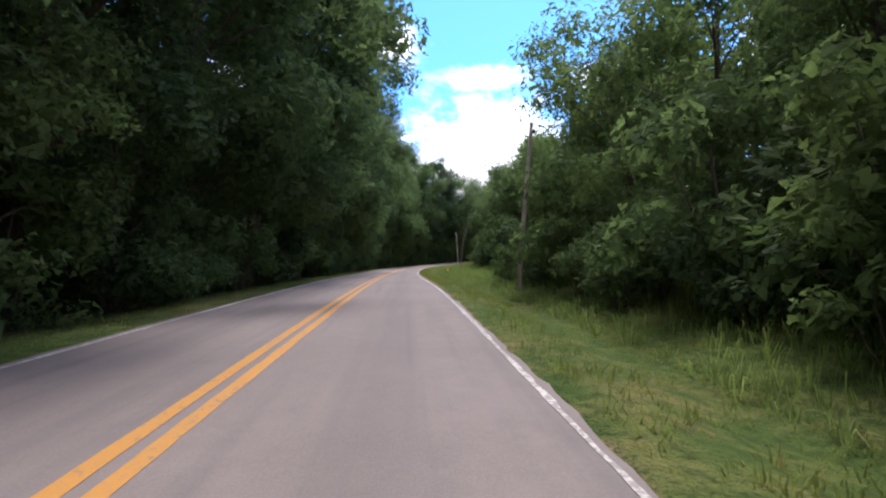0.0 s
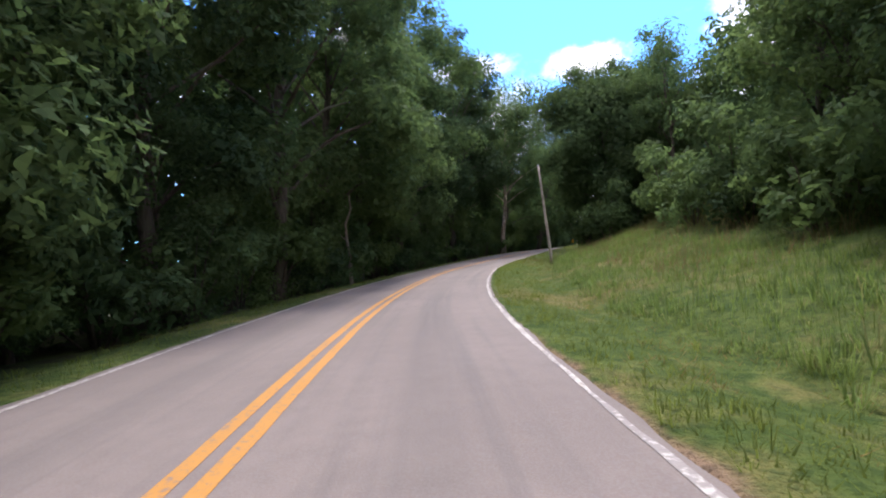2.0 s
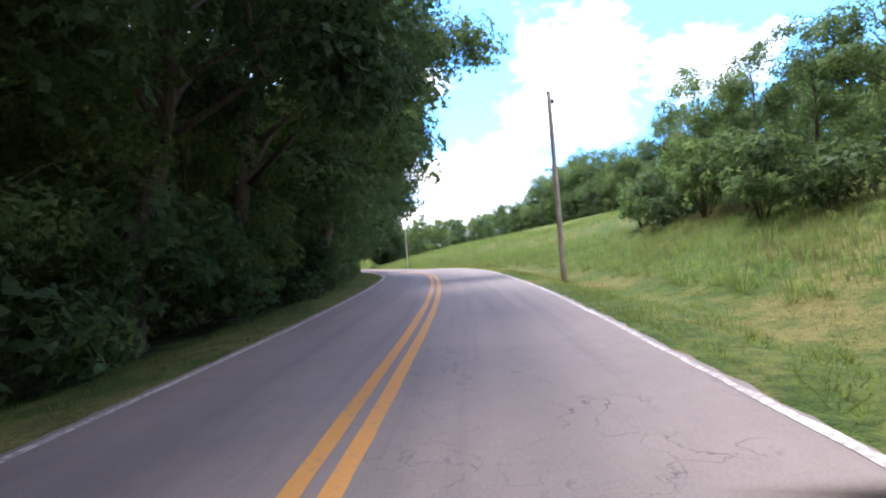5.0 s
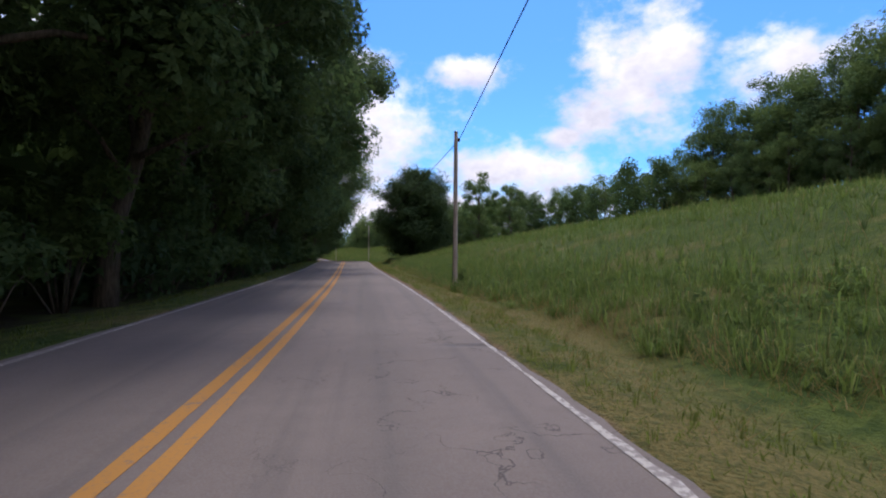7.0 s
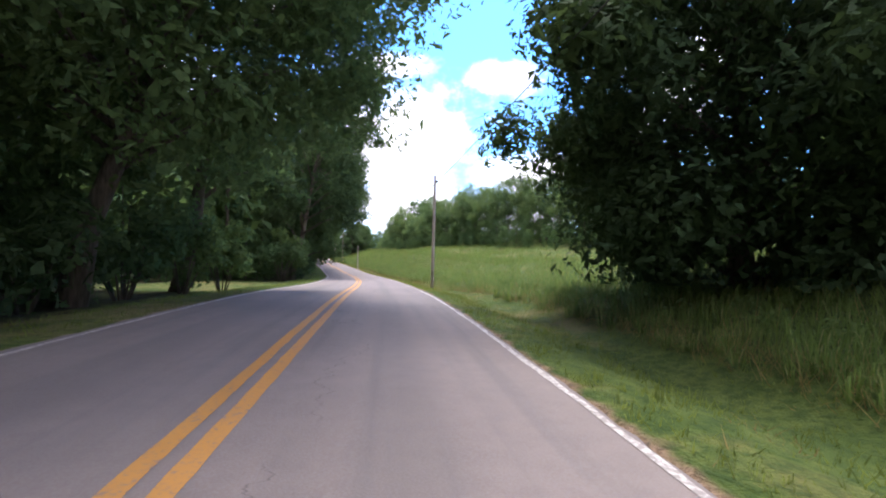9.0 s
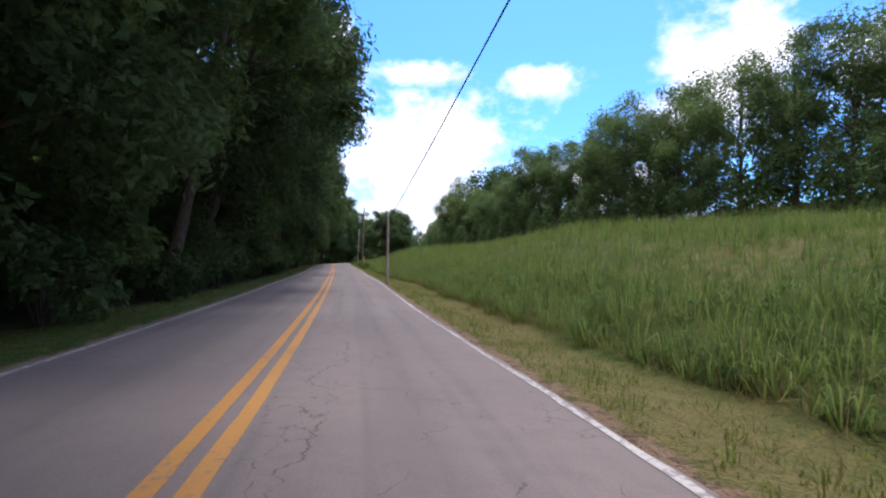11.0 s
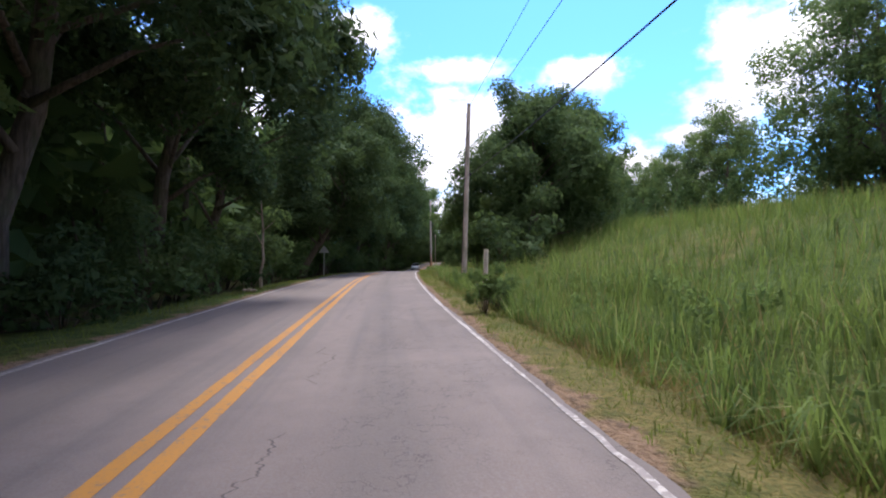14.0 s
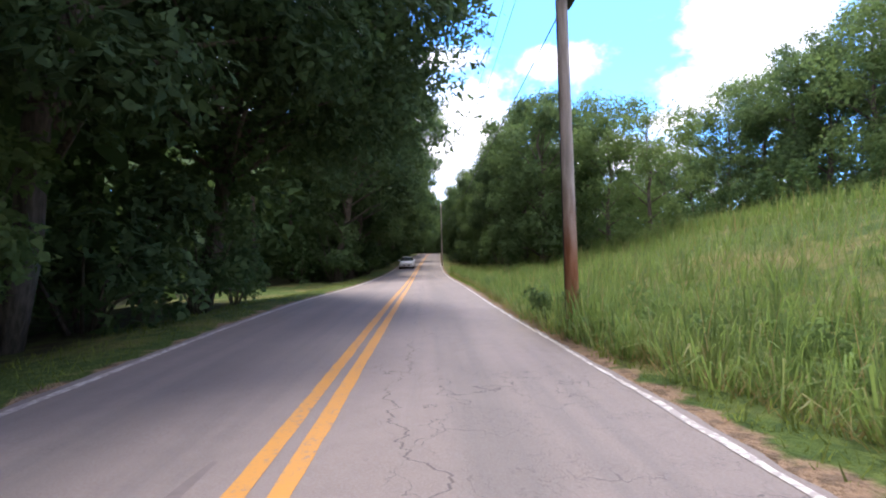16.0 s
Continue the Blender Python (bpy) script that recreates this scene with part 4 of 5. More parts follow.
def box(bm, size, at=(0, 0, 0), bevel=0.0):
    m = Matrix.Translation(at) @ Matrix.Diagonal((*size, 1))
    made = bmesh.ops.create_cube(bm, size=1.0, matrix=m)
    if bevel:
        edges = list({e for v in made["verts"] for e in v.link_edges})
        bmesh.ops.bevel(bm, geom=edges, offset=bevel, segments=2, affect="EDGES", profile=0.6)


def upright(x, y, z=None):
    """Turned to face along the road at that place."""
    j = int(((CX - x) ** 2 + (CY - y) ** 2).argmin())
    return Matrix.Translation((x, y, land(x, y) if z is None else z)) @ Matrix.Rotation(math.atan2(TY[j], TX[j]) - math.pi / 2, 4, "Z")


def utility_pole(x, y, top, r=0.13, lean=(0.0, 0.0), gear="", label=""):
    """A round wooden pole with a cable clamp; local y runs along the road."""
    root = new("utility_pole")
    z0 = land(x, y)
    h = top - z0
    bm = bmesh.new()
    n = 9
    tube(bm, [(lean[0] * h * k / n, lean[1] * h * k / n, h * k / n - (0.6 if k == 0 else 0)) for k in range(n + 1)],
 [0.8 * r * (1.06 - 0.34 * k / n) for k in range(n + 1)], 14)
    part("shaft", bm, {"red": M_POLE_RED, "dark": M_POLE_DARK}.get(gear.split(" ")[-1], M_POLE), root, "weathered wooden shaft")
    hold = (lean[0] * CLAMP * h, lean[1] * CLAMP * h, CLAMP * h)
    bm = bmesh.new()
    box(bm, (0.10, 0.16, 0.12), (hold[0] + r * 0.9, hold[1], hold[2]), 0.015)
    part("cable_clamp", bm, M_BLACK, root)
    bm = bmesh.new()
    tube(bm, [(lean[0] * h, lean[1] * h, h - 0.05), (lean[0] * h, lean[1] * h, h + 0.03)], [r * 0.62, r * 0.56], 14)
    part("cap", bm, M_STEEL, root)
    if "box" in gear:
        bm = bmesh.new()
        tube(bm, [(hold[0] + 0.22, hold[1] - 0.45, hold[2] + 0.06), (hold[0] + 0.22, hold[1] - 0.38, hold[2]), (hold[0] + 0.20, hold[1] + 0.38, hold[2] - 0.03),
                  (hold[0] + 0.2, hold[1] + 0.45, hold[2] - 0.03)], [0.04, 0.10, 0.10, 0.04], 10)
        part("splice_case", bm, M_BLACK, root, "black cable splice case")
    if "transformer" in gear:
        tz = h - 1.55
        bm = bmesh.new()
        tube(bm, [(-0.42, 0, tz - 0.40), (-0.42, 0, tz - 0.37), (-0.42, 0, tz + 0.33), (-0.42, 0, tz + 0.40), (-0.42, 0, tz + 0.45)], [0.19, 0.22, 0.22, 0.20, 0.05], 18)
        can = part("transformer", bm, M_GREY, root, "grey steel transformer can")
        bm = bmesh.new()
        tube(bm, [(-0.36, 0, tz + 0.40), (-0.36, 0, tz + 0.52), (-0.36, 0, tz + 0.66)], [0.05, 0.035, 0.03], 8)
        part("bushing", bm, M_PORCELAIN, can)
        for dz in (0.22, -0.22):
            bm = bmesh.new()
            box(bm, (0.24, 0.10, 0.08), (-0.15, 0, tz + dz), 0.01)
            part("bracket", bm, M_STEEL, can)
        bm = bmesh.new()
        tube(bm, [(0.05, 0, h - 0.85), (0.5, 0, h - 0.72), (0.85, 0, h - 0.70)], [0.025, 0.02, 0.02], 6)
        arm = part("arm", bm, M_STEEL, root, "thin steel side arm")
        bm = bmesh.new()
        tube(bm, [(0.85, 0, h - 0.66), (0.88, 0, h - 0.82), (0.80, 0, h - 1.02)], [0.05, 0.06, 0.03], 8)
        part("cut_out_fuse", bm, M_PORCELAIN, arm)
    if "ground" in gear:
        bm = bmesh.new()
        tube(bm, [(-r * 0.86, -0.02, 0), (-r * 0.73 + lean[0] * h * 0.5, -0.02, h * 0.5), (-r * 0.60 + lean[0] * h * 0.95, -0.02, h * 0.95)], [0.010] * 3, 5)
        part("ground_wire", bm, M_CABLE, root)
    root.matrix_basis = upright(x, y, z0)
    tagged(root, label or "weathered wooden utility pole standing in tall grass", "utility pole", "poles along the road")
    m = root.matrix_basis
    return m @ Vector((hold[0] + r, hold[1], hold[2])), m @ Vector((lean[0] * h, lean[1] * h, h))


def cable(name, a, b, sag, r, label):
    cu = bpy.data.curves.new(name, "CURVE")
    cu.dimensions, cu.bevel_depth, cu.bevel_resolution = "3D", r, 1
    sp = cu.splines.new("POLY")
    n = 24
    sp.points.add(n)
    for k in range(n + 1):
        f = k / n
        p = a.lerp(b, f)
        sp.points[k].co = (p.x, p.y, p.z - sag * 4 * f * (1 - f), 1)
    cu.materials.append(M_CABLE)
    tmp = bpy.data.objects.new(name, cu)
    me = bpy.data.meshes.new_from_object(tmp)
    bpy.data.objects.remove(tmp)
    tagged(part(name, me, M_CABLE), label, "cable", "cables between the poles")


CLAMP = 0.62
POLES = {
    "A": (2.8, 18.1, 6.65, 0.12, "", (0.09, 0)), "B": (2.8, 87.5, 7.4, 0.11, "", (-0.06, 0)),
    "X": (28.4, 152.3, 9.4, 0.12, "", (0, 0)), "C": (41.0, 212.4, 9.2, 0.13, "ground", (0.015, 0)),
    "D": (45.75, 278.2, 8.9, 0.12, "", (0.01, 0)), "E": (43.65, 335.4, 5.85, 0.12, "", (0.0, 0)),
    "F": (41.24, 371.85, 10.1, 0.13, "transformer ground dark", (0.02, 0)), "G": (39.08, 413.0, 10.1, 0.14, "ground", (0.03, 0)),
    "H": (38.88, 454.6, 11.2, 0.15, "box ground red", (-0.012, 0)), "I": (41.4, 511.3, 9.8, 0.13, "", (0, 0)),
}
ends = {}
for key, (x, y, top, r, gear, lean) in POLES.items():
    CLAMP = {"F": 0.58, "G": 0.62, "H": 0.66, "E": 0.93, "I": 0.62}.get(key, 0.95)
    ends[key] = utility_pole(x, y, top, r, lean, gear,
                             "weathered wooden utility pole with a transformer can" if "transformer" in gear else "")
for a, b in ("XC", "CD", "DE", "EF", "FG", "GH", "HI"):
    cable("cable", ends[a][0], ends[b][0], 0.5, 0.014, "black cable hanging between wooden poles")
for a, b in ("FG", "GH", "HI"):
    cable("power_line", ends[a][1] + Vector((0, 0, -0.1)), ends[b][1] + Vector((0, 0, -0.1)), 0.5, 0.008, "thin bare power line between pole tops")
    cable("neutral_line", ends[a][1] + Vector((-0.1, 0, -1.3)), ends[b][1] + Vector((-0.1, 0, -1.3)), 0.6, 0.008, "thin neutral line between poles")
_f = ends["F"][1]
_x, _y = at_station(spot(41.2, 372.2)[0] + 14, -14)
cable("service_drop", _f + Vector((-0.1, 0, -2.1)), Vector((float(_x), float(_y), _f.z - 2.0)), 0.3, 0.010, "thin service line running off into the wood")


def guy_guard(x, y):
    root = new("guy_guard")
    bm = bmesh.new()
    tube(bm, [(0, -0.08, -0.2), (0, 0.35, 0.8), (0.01, 0.72, 1.62)], [0.022, 0.022, 0.019], 8)
    part("sleeve", bm, plain("yellow plastic", (0.65, 0.55, 0.10), 0.5), root, "faded yellow plastic sleeve")
    bm = bmesh.new()
    tube(bm, [(0.01, 0.70, 1.58), (-0.22, 3.1, 7.0)], [0.008, 0.008], 5)
    part("guy_wire", bm, M_CABLE, root)
    root.matrix_basis = upright(x, y)
    tagged(root, "yellow guy-wire guard beside a pole", "guy wire")


guy_guard(41.55, 368.75)


def marker(x, y, h, w, ht, tilt):
    """A small orange-yellow marker panel on a thin post."""
    root = new("marker_post")
    bm = bmesh.new()
    tube(bm, [(0, 0, -0.3), (0, 0, h * 0.5), (0, 0, h)], [0.022, 0.02, 0.02], 6)
    part("post", bm, M_RUST, root, "rusty thin post")
    bm = bmesh.new()
    box(bm, (w, 0.012, ht), (0, -0.03, h - ht * 0.42), 0.004)
    pan = part("panel", bm, M_ORANGE, root, "faded orange-yellow panel")
    for k in (-0.3, 0.3):
        bm = bmesh.new()
        tube(bm, [(0, -0.036, h - ht * 0.42 + k * ht), (0, -0.046, h - ht * 0.42 + k * ht)], [0.012, 0.010], 6)
        part("bolt", bm, M_STEEL, pan)
    root.matrix_basis = upright(x, y) @ Matrix.Rotation(radians(tilt), 4, "Y")
    tagged(root, "orange-yellow marker panel on a thin rusty post in grass", "marker post", "roadside markers")


marker(13.1, 118.6, 1.05, 0.14, 0.40, -3)
marker(0.5, 51.6, 0.62, 0.19, 0.31, 2)


def road_sign(x, y):
    """Seen from behind: a bare three-cornered plate on a steel post."""
    root = new("road_sign")
    bm = bmesh.new()
    box(bm, (0.06, 0.04, 2.5), (0, 0, 0.9), 0.006)
    part("post", bm, M_STEEL, root, "galvanised steel post")
    bm = bmesh.new()
    vs = [bm.verts.new(p) for p in ((-0.39, 0, 1.66), (0.39, 0, 1.66), (0.05, 0, 2.16), (-0.05, 0, 2.16))]
    face = bm.faces.new(vs)
    ex = bmesh.ops.extrude_face_region(bm, geom=[face])
    bmesh.ops.translate(bm, verts=[v for v in ex["geom"] if isinstance(v, bmesh.types.BMVert)], vec=(0, 0.012, 0))
    bmesh.ops.translate(bm, verts=bm.verts, vec=(0, -0.03, 0))
    bmesh.ops.recalc_face_normals(bm, faces=bm.faces)
    plate = part("plate", bm, M_SIGNBACK, root, "bare grey back of the plate")
    for z in (1.74, 2.00):
        bm = bmesh.new()
        tube(bm, [(0, -0.05, z), (0, -0.03, z)], [0.014, 0.016], 6)
        part("bolt", bm, M_STEEL, plate)
    root.matrix_basis = upright(x, y)
    tagged(root, "grey sheet-metal road sign seen from behind", "road sign")


road_sign(30.4, 428.8)


def thin_post(x, y, h):
    bm = bmesh.new()
    tube(bm, [(0, 0, -0.3), (0.01, 0, h * 0.6), (0.03, 0, h)], [0.03, 0.028, 0.025], 7)
    ob = part("fence_post", bm, M_STEEL)
    ob.matrix_basis = upright(x, y)
    tagged(ob, "thin pale metal post at the edge of the wood", "post")


thin_post(-2.0, 113.8, 1.5)


def wooden_post(x, y, h):
    bm = bmesh.new()
    tube(bm, [(0, 0, -0.3), (0, 0, h * 0.5), (0.02, 0, h)], [0.06, 0.06, 0.055], 9)
    ob = part("fence_post", bm, M_POLE)
    ob.matrix_basis = upright(x, y)
    tagged(ob, "short weathered wooden post in tall grass", "post")


wooden_post(38.75, 404.2, 1.40)


def snag(x, y, h, r0, seed):
    """A thin pale dead trunk with a few broken stubs."""
    q = random.Random(seed)
    root = new("dead_tree")
    path = [Vector((q.uniform(-0.05, 0.05) * k, q.uniform(-0.05, 0.05) * k, h * k / 6 - (0.4 if k == 0 else 0))) for k in range(7)]
    bm = bmesh.new()
    tube(bm, path, [r0 * (1.15 - 0.12 * k) for k in range(7)], 8)
    part("trunk", bm, M_BARK_PALE, root, "bleached bare trunk")
    for k in (3, 4, 5):
        bm = bmesh.new()
        a = q.uniform(0, 6.28)
        out = Vector((math.cos(a), math.sin(a), 0.6))
        tube(bm, [path[k], path[k] + out * 0.25, path[k] + out * q.uniform(0.4, 0.8) + Vector((0, 0, 0.1))], [r0 * 0.4, r0 * 0.3, r0 * 0.12], 6)
        part("stub", bm, M_BARK_PALE, root, "broken stub of a limb")
    root.matrix_basis = upright(x, y)
    tagged(root, "thin bleached dead tree at the edge of the wood", "dead tree", "dead trees")


for x, y, h, r0, seed in ((31.6, 383.6, 3.6, 0.05, 1), (29.7, 417.0, 4.2, 0.075, 2), (-9.1, 85.8, 5.2, 0.10, 3)):
    snag(x, y, h, r0, seed)


def broken_log(x, y, size, turn, seed):
    """A piece of pale rotten wood in the grass, with a splintered end and a bent twig."""
    q = random.Random(seed)
    root = new("broken_log")
    bm = bmesh.new()
    path = [Vector((size * (k / 6 - 0.5), q.uniform(-0.03, 0.03), 0.09 + q.uniform(-0.02, 0.03))) for k in range(7)]
    tube(bm, path, [size * v for v in (0.05, 0.09, 0.11, 0.12, 0.11, 0.10, 0.03)], 9)
    for v in bm.verts:
        v.co += Vector((q.uniform(-1, 1), q.uniform(-1, 1), q.uniform(-1, 1))) * 0.012
    part("log", bm, M_BARK_PALE, root, "pale rotten wood")
    bm = bmesh.new()
    tube(bm, [(size * 0.2, 0, 0.12), (size * 0.45, 0.1, 0.42), (size * 0.7, 0.05, 0.46)], [0.025, 0.018, 0.008], 6)
    part("twig", bm, M_BARK, root, "brown twig")
    root.matrix_basis = upright(x, y) @ Matrix.Rotation(turn, 4, "Z")
    tagged(root, "pale broken log lying in short grass", "log", "broken wood on the verge")


# leafy weeds round the feet of poles and posts
for k, (x, y, size) in enumerate(((41.75, 369.3, 0.30), (41.6, 371.2, 0.26), (40.95, 372.5, 0.28), (38.65, 403.6, 0.30), (39.1, 404.9, 0.30), (38.9, 412.4, 0.22), (38.7, 455.4, 0.26), (41.4, 213.2, 0.24), (3.6, 117.9, 0.62), (3.2, 120.2, 0.6), (4.3, 122.3, 0.5))):
    shrubs.put(k % 2, upright(x, y) @ Matrix.Rotation(k * 1.7, 4, "Z") @ Matrix.Diagonal((size, size, size, 1)))

for x, y, size, turn, seed in LOGS:
    broken_log(x, y, size, turn, seed)


def car(s, u):
    """An oncoming white saloon, its front towards -y."""
    root = new("car")

    def shell(rows):
        bm = bmesh.new()
        rings = []
        for y, zlo, zhi, w, wt in rows:
            rings.append([bm.verts.new(p) for p in ((-w, y, zlo), (w, y, zlo), (w, y, (zlo + zhi) / 2 + 0.05), (wt, y, zhi), (-wt, y, zhi), (-w, y, (zlo + zhi) / 2 + 0.05))])
        for a, b in zip(rings, rings[1:]):
            for j in range(6):
                bm.faces.new((a[j], a[(j + 1) % 6], b[(j + 1) % 6], b[j]))
        bm.faces.new(rings[0][::-1])
        bm.faces.new(rings[-1])
        bmesh.ops.recalc_face_normals(bm, faces=bm.faces)
        bmesh.ops.bevel(bm, geom=[e for e in bm.edges], offset=0.03, segments=2, affect="EDGES")
        return bm

    body = part("body", shell([(-2.25, 0.32, 0.62, 0.72, 0.66), (-2.05, 0.22, 0.74, 0.86, 0.76), (-1.0, 0.2, 0.92, 0.89, 0.80), (1.3, 0.2, 0.97, 0.89, 0.80),
                               (2.1, 0.25, 0.95, 0.86, 0.76), (2.25, 0.35, 0.88, 0.76, 0.70)]), M_CAR, root, "white painted body")
    part("roof", shell([(-0.35, 1.36, 1.42, 0.60, 0.54), (0.4, 1.38, 1.46, 0.62, 0.55), (1.1, 1.34, 1.41, 0.60, 0.52)]), M_CAR, root)
    part("windscreen", shell([(-1.0, 0.90, 0.93, 0.74, 0.72), (-0.36, 0.92, 1.38, 0.70, 0.57), (1.1, 0.92, 1.36, 0.70, 0.56), (1.75, 0.92, 0.97, 0.72, 0.70)]), M_GLASS, root, "dark glass")
    for sx in (-1, 1):
        bm = bmesh.new()
        box(bm, (0.34, 0.08, 0.13), (sx * 0.58, -2.17, 0.62), 0.03)
        part("headlight", bm, M_LAMP, body, "clear headlight")
        bm = bmesh.new()
        box(bm, (0.14, 0.10, 0.12), (sx * 0.95, -0.75, 0.98), 0.03)
        part("mirror", bm, M_CAR, body)
        for y in (-1.4, 1.4):
            bm = bmesh.new()
            tube(bm, [(sx * 0.70, y, 0.31), (sx * 0.72, y, 0.31), (sx * 0.88, y, 0.31), (sx * 0.90, y, 0.31)], [0.27, 0.31, 0.31, 0.27], 18)
            w = part("wheel", bm, M_RUBBER, root, "black tyre")
            bm = bmesh.new()
            tube(bm, [(sx * 0.895, y, 0.31), (sx * 0.915, y, 0.31)], [0.19, 0.16], 14)
            part("rim", bm, M_STEEL, w)
    bm = bmesh.new()
    box(bm, (0.9, 0.05, 0.12), (0, -2.24, 0.42), 0.02)
    part("grille", bm, M_BLACK, body, "black grille")
    bm = bmesh.new()
    box(bm, (0.36, 0.02, 0.11), (0, -2.28, 0.42), 0.004)
    part("plate", bm, M_RED, body)
    x, y = at_station(s, u)
    root.matrix_basis = upright(float(x), float(y), float(road_z(s, u)) + 0.01)
    tagged(root, "white saloon car with dark windows on the road", "car")


car(spot(38.6, 507.0)[0], -1.35)


# ---------------------------------------------------------------- grass
def blades(name, r, s, u, height, width, bend, material, label, bent=False):
    """Grass blades at stations s and distances u: straight slips, or bent ones of three faces."""
    n = len(s)
    x, y = at_station(s, u)
    z = ground_z(s, u)
    a = r.rand(n) * 6.283
    h = height * (0.35 + 0.9 * r.rand(n))
    w = width * (0.7 + 0.6 * r.rand(n))
    b = bend * h * (0.3 + r.rand(n))
    c = r.rand(n) * 6.283
    bx, by = np.cos(c) * b, np.sin(c) * b
    base = np.stack([x, y, z - 0.04], 1)
    side = np.stack([np.cos(a) * w, np.sin(a) * w, 0 * w], 1)
    tip = base + np.stack([bx, by, h], 1)
    if bent:
        mid = base + np.stack([bx * 0.35, by * 0.35, h * 0.72], 1)
        tip = base + np.stack([bx * 1.3, by * 1.3, h * 0.88], 1)
        v = np.stack([base - side, base + side, mid + side * 0.8, tip, mid - side * 0.8], 1).reshape(-1, 3)
        k = np.arange(n)[:, None, None] * 5
        f = (k + np.array([[0, 1, 2], [0, 2, 4], [4, 2, 3]])[None]).reshape(-1, 3)
    else:
        v = np.stack([base - side, base + side, tip], 1).reshape(-1, 3)
        f = np.arange(n * 3).reshape(-1, 3)
    tagged(part(name, arrays(name, v, f), material), label, "grass", kind="stuff")


def tufts(name, r, s, u, height, n, width, splay, material, label):
    """Clumps of n arching blades each, at stations s and distances u."""
    m = len(s)
    x, y = at_station(s, u)
    z = ground_z(s, u)
    a = r.rand(m, n) * 6.283
    reach = splay * (0.15 + 0.85 * r.rand(m, n) ** 1.4)
    h = np.asarray(height)[:, None] * (0.45 + 0.65 * r.rand(m, n)) * (1 - 0.25 * reach)
    out = np.stack([np.cos(a), np.sin(a), 0 * a], -1)
    side = np.stack([-np.sin(a), np.cos(a), 0 * a], -1) * (width * (0.6 + 0.8 * r.rand(m, n)))[..., None]
    up = np.array([0, 0, 1.0])
    base = np.stack([x, y, z - 0.04], -1)[:, None] + out * (0.10 * r.rand(m, n))[..., None]
    hh, rr = h[..., None], (reach * h)[..., None]
    bow = base + out * rr * 0.38 + up * hh * 0.75
    tip = base + out * rr * 1.15 + up * hh * (1.0 - 0.30 * reach[..., None])
    v = np.stack([base - side, base + side, bow + side * 0.85, bow - side * 0.85, tip], 2).reshape(-1, 3)
    k = np.arange(m * n)[:, None, None] * 5
    f = (k + np.array([[0, 1, 2], [0, 2, 3], [3, 2, 4]])[None]).reshape(-1, 3)
    tagged(part(name, arrays(name, v, f), material), label, "grass", kind="stuff")


def scatter(r, n, s0, s1, lo, hi, side, power=1.0):
    s = r.uniform(s0, s1, n)
    e = lo + (hi - lo) * r.rand(n) ** power
    return s, (wr_at(s) + 0.15 + e) if side > 0 else -(wl_at(s) + 0.15 + e)


